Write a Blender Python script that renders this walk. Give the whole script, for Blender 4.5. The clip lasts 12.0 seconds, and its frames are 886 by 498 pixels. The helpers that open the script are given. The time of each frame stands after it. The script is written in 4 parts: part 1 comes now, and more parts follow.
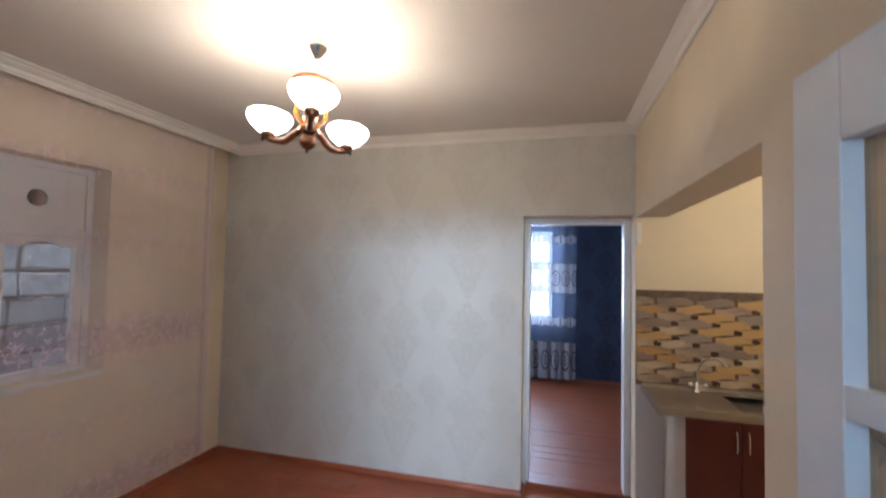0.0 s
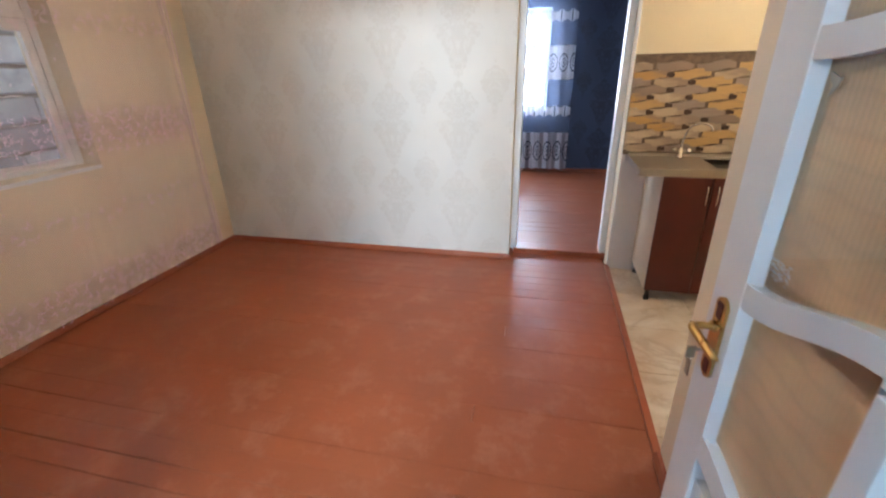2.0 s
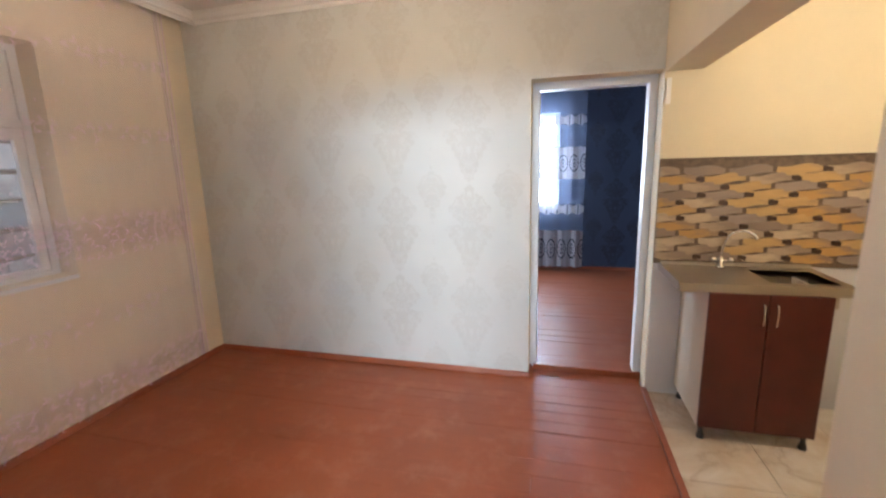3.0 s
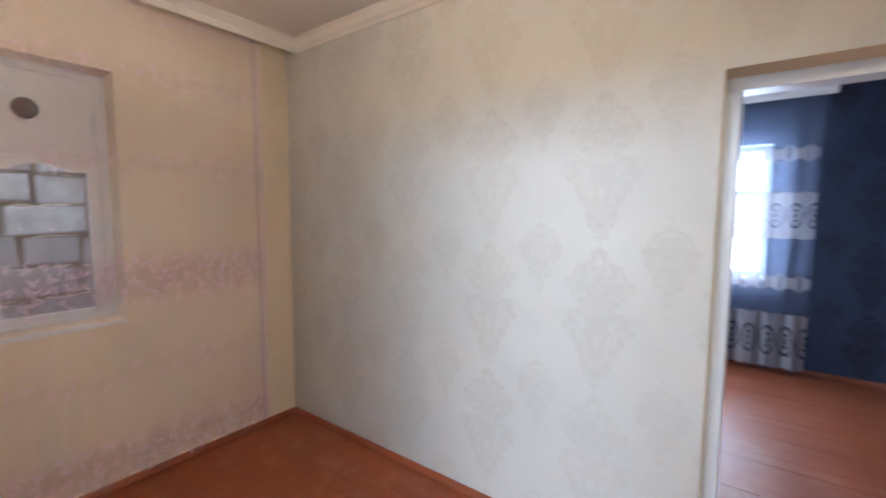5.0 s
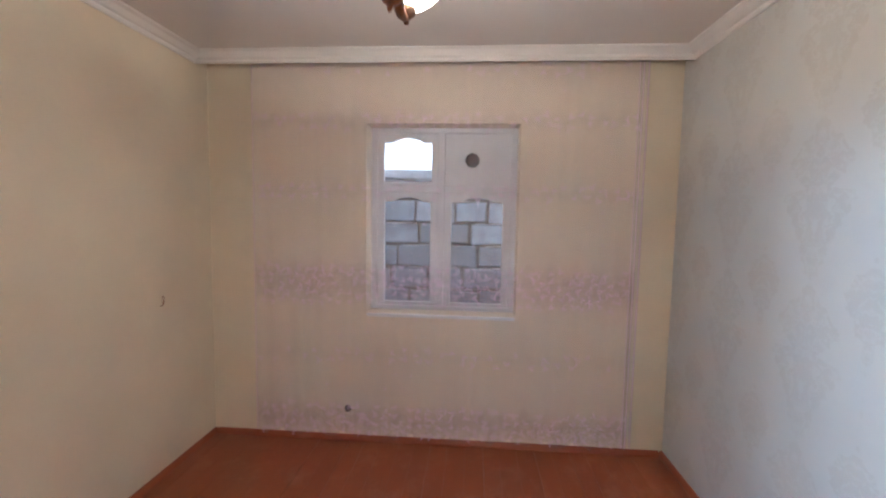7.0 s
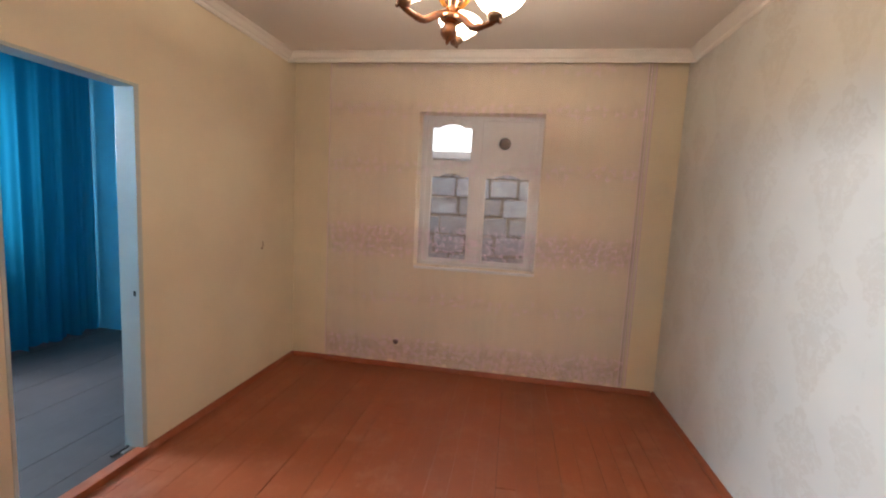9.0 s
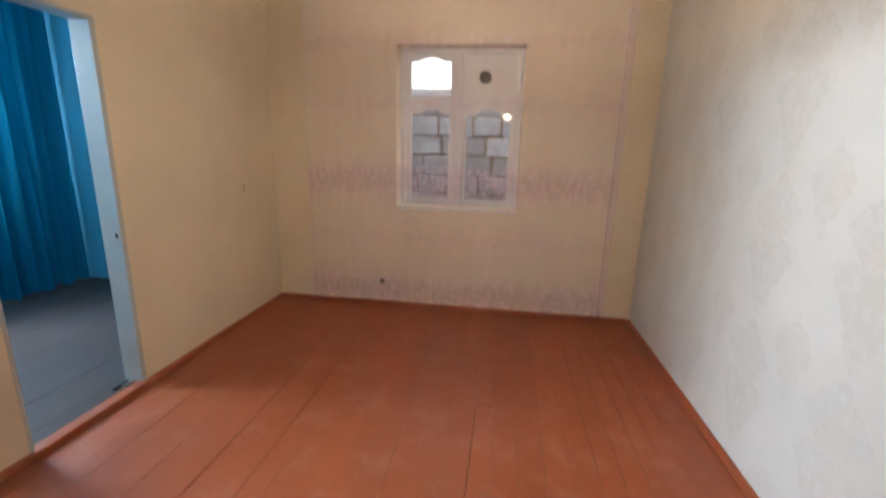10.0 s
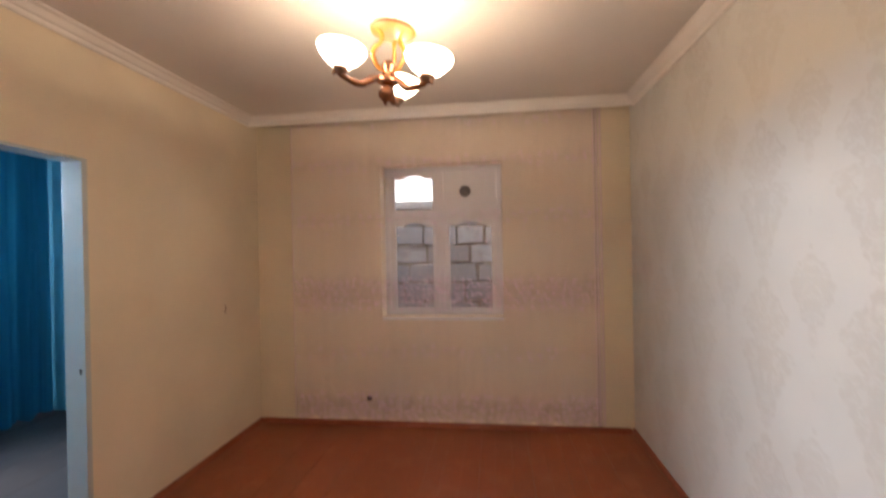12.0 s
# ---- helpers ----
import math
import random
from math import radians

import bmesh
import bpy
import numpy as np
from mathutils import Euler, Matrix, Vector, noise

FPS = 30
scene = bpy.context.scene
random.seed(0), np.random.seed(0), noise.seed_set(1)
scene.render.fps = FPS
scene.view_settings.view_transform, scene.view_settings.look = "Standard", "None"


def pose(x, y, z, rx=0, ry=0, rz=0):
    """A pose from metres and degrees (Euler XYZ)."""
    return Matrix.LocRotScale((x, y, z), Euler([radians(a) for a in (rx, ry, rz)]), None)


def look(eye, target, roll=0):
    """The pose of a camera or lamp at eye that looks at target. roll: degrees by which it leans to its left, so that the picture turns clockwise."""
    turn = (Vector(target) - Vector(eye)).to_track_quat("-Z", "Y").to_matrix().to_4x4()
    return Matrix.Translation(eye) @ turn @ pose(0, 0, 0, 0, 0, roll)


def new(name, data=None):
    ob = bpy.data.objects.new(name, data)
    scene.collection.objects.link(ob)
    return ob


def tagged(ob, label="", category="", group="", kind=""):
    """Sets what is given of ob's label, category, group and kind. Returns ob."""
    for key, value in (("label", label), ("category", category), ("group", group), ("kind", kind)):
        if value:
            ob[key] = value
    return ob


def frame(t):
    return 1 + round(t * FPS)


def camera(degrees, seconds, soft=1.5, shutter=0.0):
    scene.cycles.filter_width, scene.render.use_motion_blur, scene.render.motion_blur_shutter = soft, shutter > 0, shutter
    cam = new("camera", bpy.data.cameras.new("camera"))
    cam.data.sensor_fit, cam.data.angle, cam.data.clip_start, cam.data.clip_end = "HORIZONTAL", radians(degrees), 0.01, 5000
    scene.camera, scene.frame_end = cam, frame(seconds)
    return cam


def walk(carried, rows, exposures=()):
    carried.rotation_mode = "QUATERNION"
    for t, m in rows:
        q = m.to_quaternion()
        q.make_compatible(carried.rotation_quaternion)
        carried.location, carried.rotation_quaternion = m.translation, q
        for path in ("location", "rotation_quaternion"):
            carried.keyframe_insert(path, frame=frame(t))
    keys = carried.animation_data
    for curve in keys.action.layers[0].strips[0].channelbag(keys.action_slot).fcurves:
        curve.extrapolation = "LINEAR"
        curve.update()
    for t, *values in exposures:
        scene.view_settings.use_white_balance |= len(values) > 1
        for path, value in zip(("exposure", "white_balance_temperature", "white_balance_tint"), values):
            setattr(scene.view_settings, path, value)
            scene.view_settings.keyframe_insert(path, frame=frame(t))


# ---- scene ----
cam = camera(92.5, 12.0, soft=2.1, shutter=0.5)
PATH = [
    (0, (0.035, 0.087, 1.682), (-0.469, 2.021, 1.757), 1.1),
    (0.5, (0.037, 0.076, 1.618), (-0.467, 2.003, 1.441), 0.9),
    (1, (0.036, 0.033, 1.538), (-0.436, 1.9, 1.0), 0.0),
    (1.5, (0.07, -0.028, 1.472), (-0.375, 1.737, 0.644), -1.5),
    (2, (0.061, 0.02, 1.476), (-0.38, 1.807, 0.694), -1.5),
    (2.5, (0.025, 0.183, 1.515), (-0.456, 2.04, 0.948), -1.7),
    (4.5, (-0.107, 1.187, 1.544), (-0.843, 3.039, 1.373), -1.4),
    (5, (-0.064, 1.479, 1.551), (-1.249, 3.08, 1.368), 0.3),
    (5.5, (-0.174, 1.738, 1.588), (-1.606, 3.116, 1.366), 2.8),
    (6, (-0.211, 1.931, 1.612), (-1.984, 2.839, 1.435), 2.4),
    (6.5, (-0.087, 2.057, 1.551), (-2.076, 2.215, 1.419), 1.6),
    (7, (0.095, 2.002, 1.647), (-1.894, 1.862, 1.489), 1.0),
    (9, (0.807, 2.097, 1.513), (-1.156, 1.783, 1.293), 3.0),
    (9.5, (0.813, 2.133, 1.531), (-1.151, 1.824, 1.305), 2.3),
    (10, (0.853, 2.195, 1.447), (-1.075, 1.929, 0.985), 1.6),
    (10.5, (0.887, 2.249, 1.373), (-0.918, 2.042, 0.538), -0.7),
    (11, (0.896, 2.245, 1.355), (-0.856, 2.097, 0.402), -1.6),
    (11.5, (0.832, 2.241, 1.446), (-1.115, 2.108, 1.006), -1.4),
    (12, (0.793, 2.239, 1.536), (-1.193, 1.999, 1.533), -1.1),
]
walk(cam, [(t, look(eye, target, roll)) for t, eye, target, roll in PATH],
     [(0, -0.15, 5450, 10), (1.0, 0.31, 5450, 10), (1.5, 0.49, 5600, 9), (2.0, 0.5, 5950, 9), (2.5, 0.5, 5950, 9), (4.5, 0.34, 5700, 10), (5.0, 0.34, 5650, 10), (5.5, 0.2, 5750, 12), (6.5, 0.34, 5350, 8),
      (7.0, 0.46, 5050, 8), (7.2, 0.46, 5100, 8), (8.8, 0.36, 6200, 12), (9.5, 0.36, 6250, 12), (10.0, 0.44, 6050, 10), (10.5, 0.6, 5900, 7), (11.0, 0.68, 5850, 6), (11.5, 0.52, 6150, 11), (12.0, 0.12, 6600, 18)])

# ---- world and light ----
world = bpy.data.worlds.new("sky")
scene.world = world
world.use_nodes = True
wn = world.node_tree
sky = wn.nodes.new("ShaderNodeTexSky")
sky.sky_type, sky.sun_disc = "NISHITA", False
sky.sun_elevation, sky.sun_rotation = radians(48), radians(153)
sky.air_density, sky.dust_density = 1.0, 4.0
wn.nodes["Background"].inputs["Strength"].default_value = 0.15
wn.links.new(sky.outputs[0], wn.nodes["Background"].inputs["Color"])


def lamp(name, kind, energy, color, m, **settings):
    data = bpy.data.lights.new(name, kind)
    data.energy, data.color = energy, color
    for key, value in settings.items():
        if key == "size":
            data.size = value
        elif key == "size_y":
            data.size_y = value
        elif key == "angle":
            data.angle = value
        elif key == "radius":
            data.shadow_soft_size = value
    if kind == "AREA":
        data.shape = "RECTANGLE"
    ob = new(name, data)
    ob.matrix_world = m
    return ob


lamp("sun", "SUN", 1.5, (1.0, 0.95, 0.88), look((0, 0, 10), (-4.0, 8.0, 0.0)), angle=radians(12))
DAY = (0.74, 0.88, 1.0)
# the sky's light in the openings of the windows
lamp("window_light_hall", "AREA", 100, DAY, look((0.72, -2.42, 2.09), (-0.4, 0.6, 1.8)), size=1.35, size_y=0.32)
lamp("window_light_south", "AREA", 125, DAY, look((-0.98, -2.42, 2.09), (-1.3, 0.6, 1.8)), size=0.75, size_y=0.32)
lamp("window_light_curtain", "AREA", 22, DAY, look((-1.85, -2.42, 1.62), (-1.85, 0.0, 1.5)), size=0.7, size_y=1.3)
# Added lamp in an unseen side opening, to brighten the bedroom.
lamp("added_side_light", "AREA", 85, DAY, look((-3.22, 5.2, 1.58), (0.0, 5.2, 0.6)), size=1.2, size_y=1.25)
lamp("window_light_bedroom", "AREA", 150, DAY, look((-0.55, 7.07, 1.55), (-0.45, 3.0, 1.0)), size=1.12, size_y=1.32)

# ---- materials ----
def shader(name):
    m = bpy.data.materials.new(name)
    m.use_nodes = True
    nt = m.node_tree
    return m, nt, nt.nodes["Principled BSDF"]


class N:
    """Short hand for building node trees."""

    def __init__(self, nt):
        self.nt = nt

    def put(self, sock, v):
        if isinstance(v, (int, float)):
            sock.default_value = v
        elif isinstance(v, tuple):
            sock.default_value = v
        else:
            self.nt.links.new(v, sock)

    def m(self, op, a, b=0.0, c=0.0):
        n = self.nt.nodes.new("ShaderNodeMath")
        n.operation = op
        for s, v in zip(n.inputs, (a, b, c)):
            self.put(s, v)
        return n.outputs[0]

    def coords(self):
        n = self.nt.nodes.new("ShaderNodeTexCoord")
        return n.outputs["Object"]

    def place(self):
        return self.nt.nodes.new("ShaderNodeNewGeometry").outputs["Position"]

    def split(self, v):
        n = self.nt.nodes.new("ShaderNodeSeparateXYZ")
        self.put(n.inputs[0], v)
        return n.outputs

    def join(self, x, y, z):
        n = self.nt.nodes.new("ShaderNodeCombineXYZ")
        for s, v in zip(n.inputs, (x, y, z)):
            self.put(s, v)
        return n.outputs[0]

    def noise(self, vec, scale, detail=4.0, rough=0.55, distort=0.0):
        n = self.nt.nodes.new("ShaderNodeTexNoise")
        self.put(n.inputs["Vector"], vec)
        n.inputs["Scale"].default_value, n.inputs["Detail"].default_value = scale, detail
        n.inputs["Roughness"].default_value, n.inputs["Distortion"].default_value = rough, distort
        return n.outputs["Fac"]

    def ramp(self, fac, stops, linear=True):
        n = self.nt.nodes.new("ShaderNodeValToRGB")
        self.put(n.inputs[0], fac)
        e = n.color_ramp.elements
        while len(e) < len(stops):
            e.new(0.5)
        for el, (p, c) in zip(e, stops):
            el.position = p
            el.color = (c, c, c, 1) if isinstance(c, (int, float)) else (*c, 1)
        if not linear:
            n.color_ramp.interpolation = "EASE"
        return n.outputs[0]

    def mix(self, fac, a, b):
        n = self.nt.nodes.new("ShaderNodeMix")
        n.data_type = "RGBA"
        self.put(n.inputs[0], fac)
        self.put(n.inputs[6], (*a, 1) if isinstance(a, tuple) else a)
        self.put(n.inputs[7], (*b, 1) if isinstance(b, tuple) else b)
        return n.outputs[2]

    def bump(self, height, strength, distance=0.01):
        n = self.nt.nodes.new("ShaderNodeBump")
        n.inputs["Strength"].default_value, n.inputs["Distance"].default_value = strength, distance
        self.put(n.inputs["Height"], height)
        return n.outputs[0]

    def rnd(self):
        return self.nt.nodes.new("ShaderNodeObjectInfo").outputs["Random"]


def shade(c, k):
    return tuple(min(1.0, v * k) for v in c)


def plain(name, color, rough=0.5, metal=0.0, vary=0.12, coarse=3.0, fine=60.0, bump=0.15, per_object=0.0, coat=0.0):
    """A painted, plastered or metal surface with coarse stains and fine grain."""
    m, nt, b = shader(name)
    n = N(nt)
    v = n.place()
    big, small = n.noise(v, coarse, 5.0), n.noise(v, fine, 3.0)
    fac = n.ramp(big, [(0.3, 0.0), (0.7, 1.0)])
    col = n.mix(fac, shade(color, 1 - vary), shade(color, 1 + vary * 0.5))
    col = n.mix(n.m("MULTIPLY", n.ramp(small, [(0.35, 0.0), (0.75, 1.0)]), vary), col, shade(color, 0.8))
    if per_object:
        col = n.mix(n.m("MULTIPLY", n.rnd(), per_object), col, shade(color, 0.6))
    n.put(b.inputs["Base Color"], col)
    n.put(b.inputs["Roughness"], n.m("ADD", n.m("MULTIPLY", big, 0.2), rough - 0.1))
    b.inputs["Metallic"].default_value = metal
    b.inputs["Coat Weight"].default_value = coat
    if bump:
        n.put(b.inputs["Normal"], n.bump(small, bump, 0.004))
    return m


def damask(name, ground, motif, width, height, x0, z0, axis=0, rough=0.6, motif_rough=0.45, strength=1.0):
    """Wallpaper: columns of broad urns under bouquets, and small drops half way between them."""
    m, nt, b = shader(name)
    n = N(nt)
    v = n.place()
    s = n.split(v)

    def column(shift_u, shift_v, profile, half, scale, seed):
        u = n.m("DIVIDE", n.m("SUBTRACT", s[axis], x0 + shift_u), width)
        du = n.m("MULTIPLY", n.m("ABSOLUTE", n.m("SUBTRACT", u, n.m("FLOOR", n.m("ADD", u, 0.5)))), width)
        dv = n.m("FRACT", n.m("DIVIDE", n.m("SUBTRACT", s[2], z0 + shift_v), height))
        cell = n.join(du, n.m("MULTIPLY", dv, height), seed)
        curl = n.m("MULTIPLY", n.m("SUBTRACT", n.noise(cell, 26.0, 2.0), 0.5), 0.09)
        edge = n.m("SUBTRACT", n.m("ADD", n.m("MULTIPLY", n.ramp(dv, profile), half), curl), du)
        inside = n.ramp(n.m("MULTIPLY", edge, 40.0), [(0.0, 0.0), (0.3, 1.0)])
        rim = n.ramp(n.m("MULTIPLY", edge, 25.0), [(0.0, 0.0), (0.12, 1.0), (0.34, 0.0)])
        lace = n.ramp(n.noise(cell, scale, 3.0, 0.62, 1.6), [(0.40, 0.0), (0.52, 1.0)])
        return n.m("MULTIPLY", inside, n.m("MAXIMUM", n.m("MULTIPLY", rim, 0.7), n.m("ADD", n.m("MULTIPLY", lace, 0.88), 0.12)))

    urn = column(0.0, 0.0, [(0.0, 0.0), (0.06, 0.22), (0.22, 0.40), (0.40, 0.72), (0.50, 0.98), (0.545, 0.92), (0.57, 0.35), (0.63, 0.60), (0.74, 0.88), (0.83, 0.55), (0.93, 0.28), (0.99, 0.0)], 0.19, 24.0, 0.0)
    drop = column(width / 2, height * 0.594, [(0.0, 0.0), (0.04, 0.16), (0.13, 0.22), (0.17, 0.5), (0.27, 0.75), (0.38, 1.0), (0.46, 0.8), (0.52, 0.3), (0.55, 0.0)], 0.115, 30.0, 3.7)
    wear = n.ramp(n.noise(v, 1.6, 4.0), [(0.3, 0.45), (0.7, 1.0)])
    mask = n.m("MULTIPLY", n.m("MULTIPLY", n.m("MAXIMUM", urn, drop), wear), strength)
    stain = n.ramp(n.noise(v, 2.2, 5.0), [(0.3, 0.0), (0.75, 1.0)])
    base = n.mix(stain, shade(ground, 0.94), shade(ground, 1.04))
    emboss = n.noise(n.join(s[0], s[1], n.m("MULTIPLY", s[2], 0.25)), 180.0, 2.0)
    base = n.mix(n.m("MULTIPLY", emboss, 0.12), base, shade(ground, 0.75))
    n.put(b.inputs["Base Color"], n.mix(mask, base, motif))
    n.put(b.inputs["Roughness"], n.m("SUBTRACT", rough, n.m("MULTIPLY", mask, rough - motif_rough)))
    n.put(b.inputs["Normal"], n.bump(n.m("ADD", n.m("MULTIPLY", emboss, 0.4), mask), 0.2, 0.002))
    return m


def painted_boards(name, color, wear, rough):
    """Glossy painted boards: brush streaks along the board, scuffs, board to board shift."""
    m, nt, b = shader(name)
    n = N(nt)
    v = n.place()
    s = n.split(v)
    streak = n.noise(n.join(n.m("MULTIPLY", s[0], 0.08), s[1], s[2]), 55.0, 4.0)
    blot = n.noise(v, 2.4, 6.0, 0.62)
    scuff = n.ramp(n.noise(v, 5.0, 7.0, 0.72), [(0.50, 0.0), (0.70, 1.0)])
    col = n.mix(n.ramp(blot, [(0.3, 0.0), (0.7, 1.0)]), shade(color, 0.82), shade(color, 1.12))
    col = n.mix(n.m("MULTIPLY", streak, 0.35), col, shade(color, 0.72))
    col = n.mix(n.m("MULTIPLY", scuff, 0.55), col, wear)
    col = n.mix(n.m("MULTIPLY", n.rnd(), 0.3), col, shade(color, 0.75))
    n.put(b.inputs["Base Color"], col)
    n.put(b.inputs["Roughness"], n.m("ADD", rough, n.m("ADD", n.m("MULTIPLY", scuff, 0.12), n.m("MULTIPLY", n.m("SUBTRACT", blot, 0.5), 0.35))))
    n.put(b.inputs["Normal"], n.bump(n.m("ADD", streak, n.m("MULTIPLY", blot, 2.0)), 0.12, 0.004))
    return m


def marble(name):
    m, nt, b = shader(name)
    n = N(nt)
    v = n.place()
    warp = n.noise(v, 2.2, 5.0, 0.6, 0.8)
    vein = n.m("ABSOLUTE", n.m("SUBTRACT", n.noise(v, 1.3, 6.0, 0.6, 1.2), 0.5))
    line = n.ramp(vein, [(0.0, 0.8), (0.03, 0.3), (0.10, 0.0)])
    col = n.mix(n.ramp(warp, [(0.35, 0.0), (0.65, 1.0)]), (0.55, 0.43, 0.31), (0.74, 0.69, 0.61))
    col = n.mix(n.m("MULTIPLY", line, 0.7), col, (0.34, 0.23, 0.14))
    col = n.mix(n.m("MULTIPLY", n.rnd(), 0.15), col, (0.45, 0.36, 0.27))
    n.put(b.inputs["Base Color"], col)
    b.inputs["Roughness"].default_value = 0.28
    return m


def cloth(name, opaque, sheer_alpha, lace_color, base_color, bands, lace_scale=30.0, translucent=0.5, edge=16.0, contrast=(0.25, 0.5, 0.75), scallop=0.0, fold_depth=0.9):
    """Woven sheer: bands are (z low, z high, strength) of denser embroidery."""
    m, nt, b = shader(name)
    n = N(nt)
    v = n.place()
    s = n.split(v)
    z = s[2]
    if scallop:
        z = n.m("ADD", z, n.m("MULTIPLY", n.m("SUBTRACT", n.m("ABSOLUTE", n.m("SINE", n.m("MULTIPLY", s[1], 21.0))), 0.6), scallop))
        z = n.m("ADD", z, n.m("MULTIPLY", n.m("SUBTRACT", n.noise(v, 9.0, 3.0), 0.5), scallop * 2.0))
    total = 0.0
    for lo, hi, strength in bands:
        rise = n.m("MULTIPLY", n.m("SUBTRACT", z, lo), edge)
        fall = n.m("MULTIPLY", n.m("SUBTRACT", hi, z), edge)
        inb = n.m("MINIMUM", n.m("MAXIMUM", n.m("MINIMUM", rise, fall), 0.0), 1.0)
        inb = n.m("MULTIPLY", inb, strength)
        total = inb if isinstance(total, float) else n.m("MAXIMUM", total, inb)
    lace = n.ramp(n.noise(v, lace_scale, 3.0, 0.6, 1.0), [(contrast[0], contrast[1]), (contrast[2], 1.0)])
    dens = n.m("MULTIPLY", total, lace)
    alpha = n.m("ADD", n.m("MULTIPLY", n.m("SUBTRACT", 1.0, dens), sheer_alpha), n.m("MULTIPLY", dens, opaque))
    fold = n.noise(n.join(s[0], s[1], n.m("MULTIPLY", z, 0.03)), 22.0, 3.0)
    alpha = n.m("MULTIPLY", alpha, n.m("ADD", 1.0 - fold_depth / 2, n.m("MULTIPLY", fold, fold_depth)))
    col = n.mix(dens, base_color, lace_color)
    nodes = nt.nodes
    dif, tra, see = nodes.new("ShaderNodeBsdfDiffuse"), nodes.new("ShaderNodeBsdfTranslucent"), nodes.new("ShaderNodeBsdfTransparent")
    mixa, mixb = nodes.new("ShaderNodeMixShader"), nodes.new("ShaderNodeMixShader")
    n.put(dif.inputs[0], col)
    n.put(tra.inputs[0], col)
    mixa.inputs[0].default_value = translucent
    nt.links.new(dif.outputs[0], mixa.inputs[1])
    nt.links.new(tra.outputs[0], mixa.inputs[2])
    n.put(mixb.inputs[0], alpha)
    nt.links.new(see.outputs[0], mixb.inputs[1])
    nt.links.new(mixa.outputs[0], mixb.inputs[2])
    nt.links.new(mixb.outputs[0], nodes["Material Output"].inputs[0])
    return m


def pane_glass(name):
    m, nt, b = shader(name)
    nodes = nt.nodes
    see, gloss, mixer = nodes.new("ShaderNodeBsdfTransparent"), nodes.new("ShaderNodeBsdfGlossy"), nodes.new("ShaderNodeMixShader")
    gloss.inputs["Roughness"].default_value = 0.04
    mixer.inputs[0].default_value = 0.07
    nt.links.new(see.outputs[0], mixer.inputs[1])
    nt.links.new(gloss.outputs[0], mixer.inputs[2])
    nt.links.new(mixer.outputs[0], nodes["Material Output"].inputs[0])
    return m


def glow(name, color, strength):
    m, nt, b = shader(name)
    b.inputs["Base Color"].default_value = (0.9, 0.85, 0.75, 1)
    b.inputs["Emission Color"].default_value = (*color, 1)
    b.inputs["Emission Strength"].default_value = strength
    b.inputs["Roughness"].default_value = 0.25
    return m


CREAM = (0.74, 0.645, 0.485)
M_CREAM = plain("cream_wall_paint", CREAM, 0.7, vary=0.08, coarse=1.7, fine=90, bump=0.25)
M_NICHE = plain("warm_cream_plaster", (0.72, 0.62, 0.43), 0.65, vary=0.06, coarse=2.0, fine=80, bump=0.2)
M_PAPER = damask("cream_damask_wallpaper", (0.625, 0.615, 0.575), (0.50, 0.47, 0.42), 0.555, 0.672, -1.725, 1.40, strength=0.5)
M_NAVY = damask("navy_damask_wallpaper", (0.036, 0.052, 0.100), (0.014, 0.017, 0.036), 0.555, 0.672, 0.80, 1.30)
M_DADO = plain("greyish_white_wall", (0.66, 0.64, 0.64), 0.6, vary=0.10, coarse=2.5, fine=70, bump=0.2)
M_BLUE = plain("turquoise_wall_paint", (0.08, 0.31, 0.42), 0.6, vary=0.1)
M_CEIL = plain("white_ceiling_paint", (0.74, 0.70, 0.655), 0.75, vary=0.06, coarse=1.2, fine=70, bump=0.15)
M_TRIM = plain("white_moulding", (0.80, 0.77, 0.73), 0.55, vary=0.05, bump=0.05)
M_WHITE = plain("white_gloss_paint", (0.74, 0.76, 0.79), 0.35, vary=0.06, coarse=5, fine=40, bump=0.2)
M_RED = painted_boards("red_oxide_floor_paint", (0.300, 0.074, 0.026), (0.41, 0.170, 0.105), 0.40)
M_GREY_FLOOR = painted_boards("worn_brown_floor_paint", (0.032, 0.022, 0.022), (0.075, 0.062, 0.06), 0.7)
M_GAP = plain("dark_joint", (0.030, 0.012, 0.008), 0.9, bump=0)
M_MARBLE = marble("marbled_tile")
M_GROUT = plain("tile_grout", (0.35, 0.31, 0.26), 0.9, bump=0)
M_MAHOG = plain("mahogany_foil_door", (0.075, 0.008, 0.004), 0.40, vary=0.25, coarse=8, fine=140, bump=0.05)
M_BOARD = plain("cream_laminate", (0.66, 0.60, 0.50), 0.5, vary=0.05)
M_STEEL = plain("brushed_steel", (0.44, 0.40, 0.35), 0.32, 1.0, vary=0.1, fine=200, bump=0.04)
M_CHROME = plain("chrome", (0.80, 0.80, 0.80), 0.16, 1.0, vary=0.03, bump=0)
M_BRASS = plain("worn_brass", (0.62, 0.42, 0.16), 0.3, 1.0, vary=0.2, coarse=30, bump=0.05)
M_BLACK = plain("sooty_black_metal", (0.02, 0.018, 0.017), 0.7, vary=0.3)
M_WOOD = plain("amber_lacquered_wood", (0.20, 0.058, 0.010), 0.42, vary=0.7, coarse=55, fine=160, bump=0.6)
M_AMBER = plain("matt_amber_wood", (0.20, 0.070, 0.008), 0.5, vary=0.3, coarse=40, fine=160, bump=0.05)
M_HONEY = plain("honey_lacquered_wood", (0.36, 0.15, 0.014), 0.45, vary=0.3, coarse=40, fine=160, bump=0.05)
M_BRONZE = plain("dark_bronze", (0.22, 0.13, 0.08), 0.42, 0.6, vary=0.2, coarse=40)
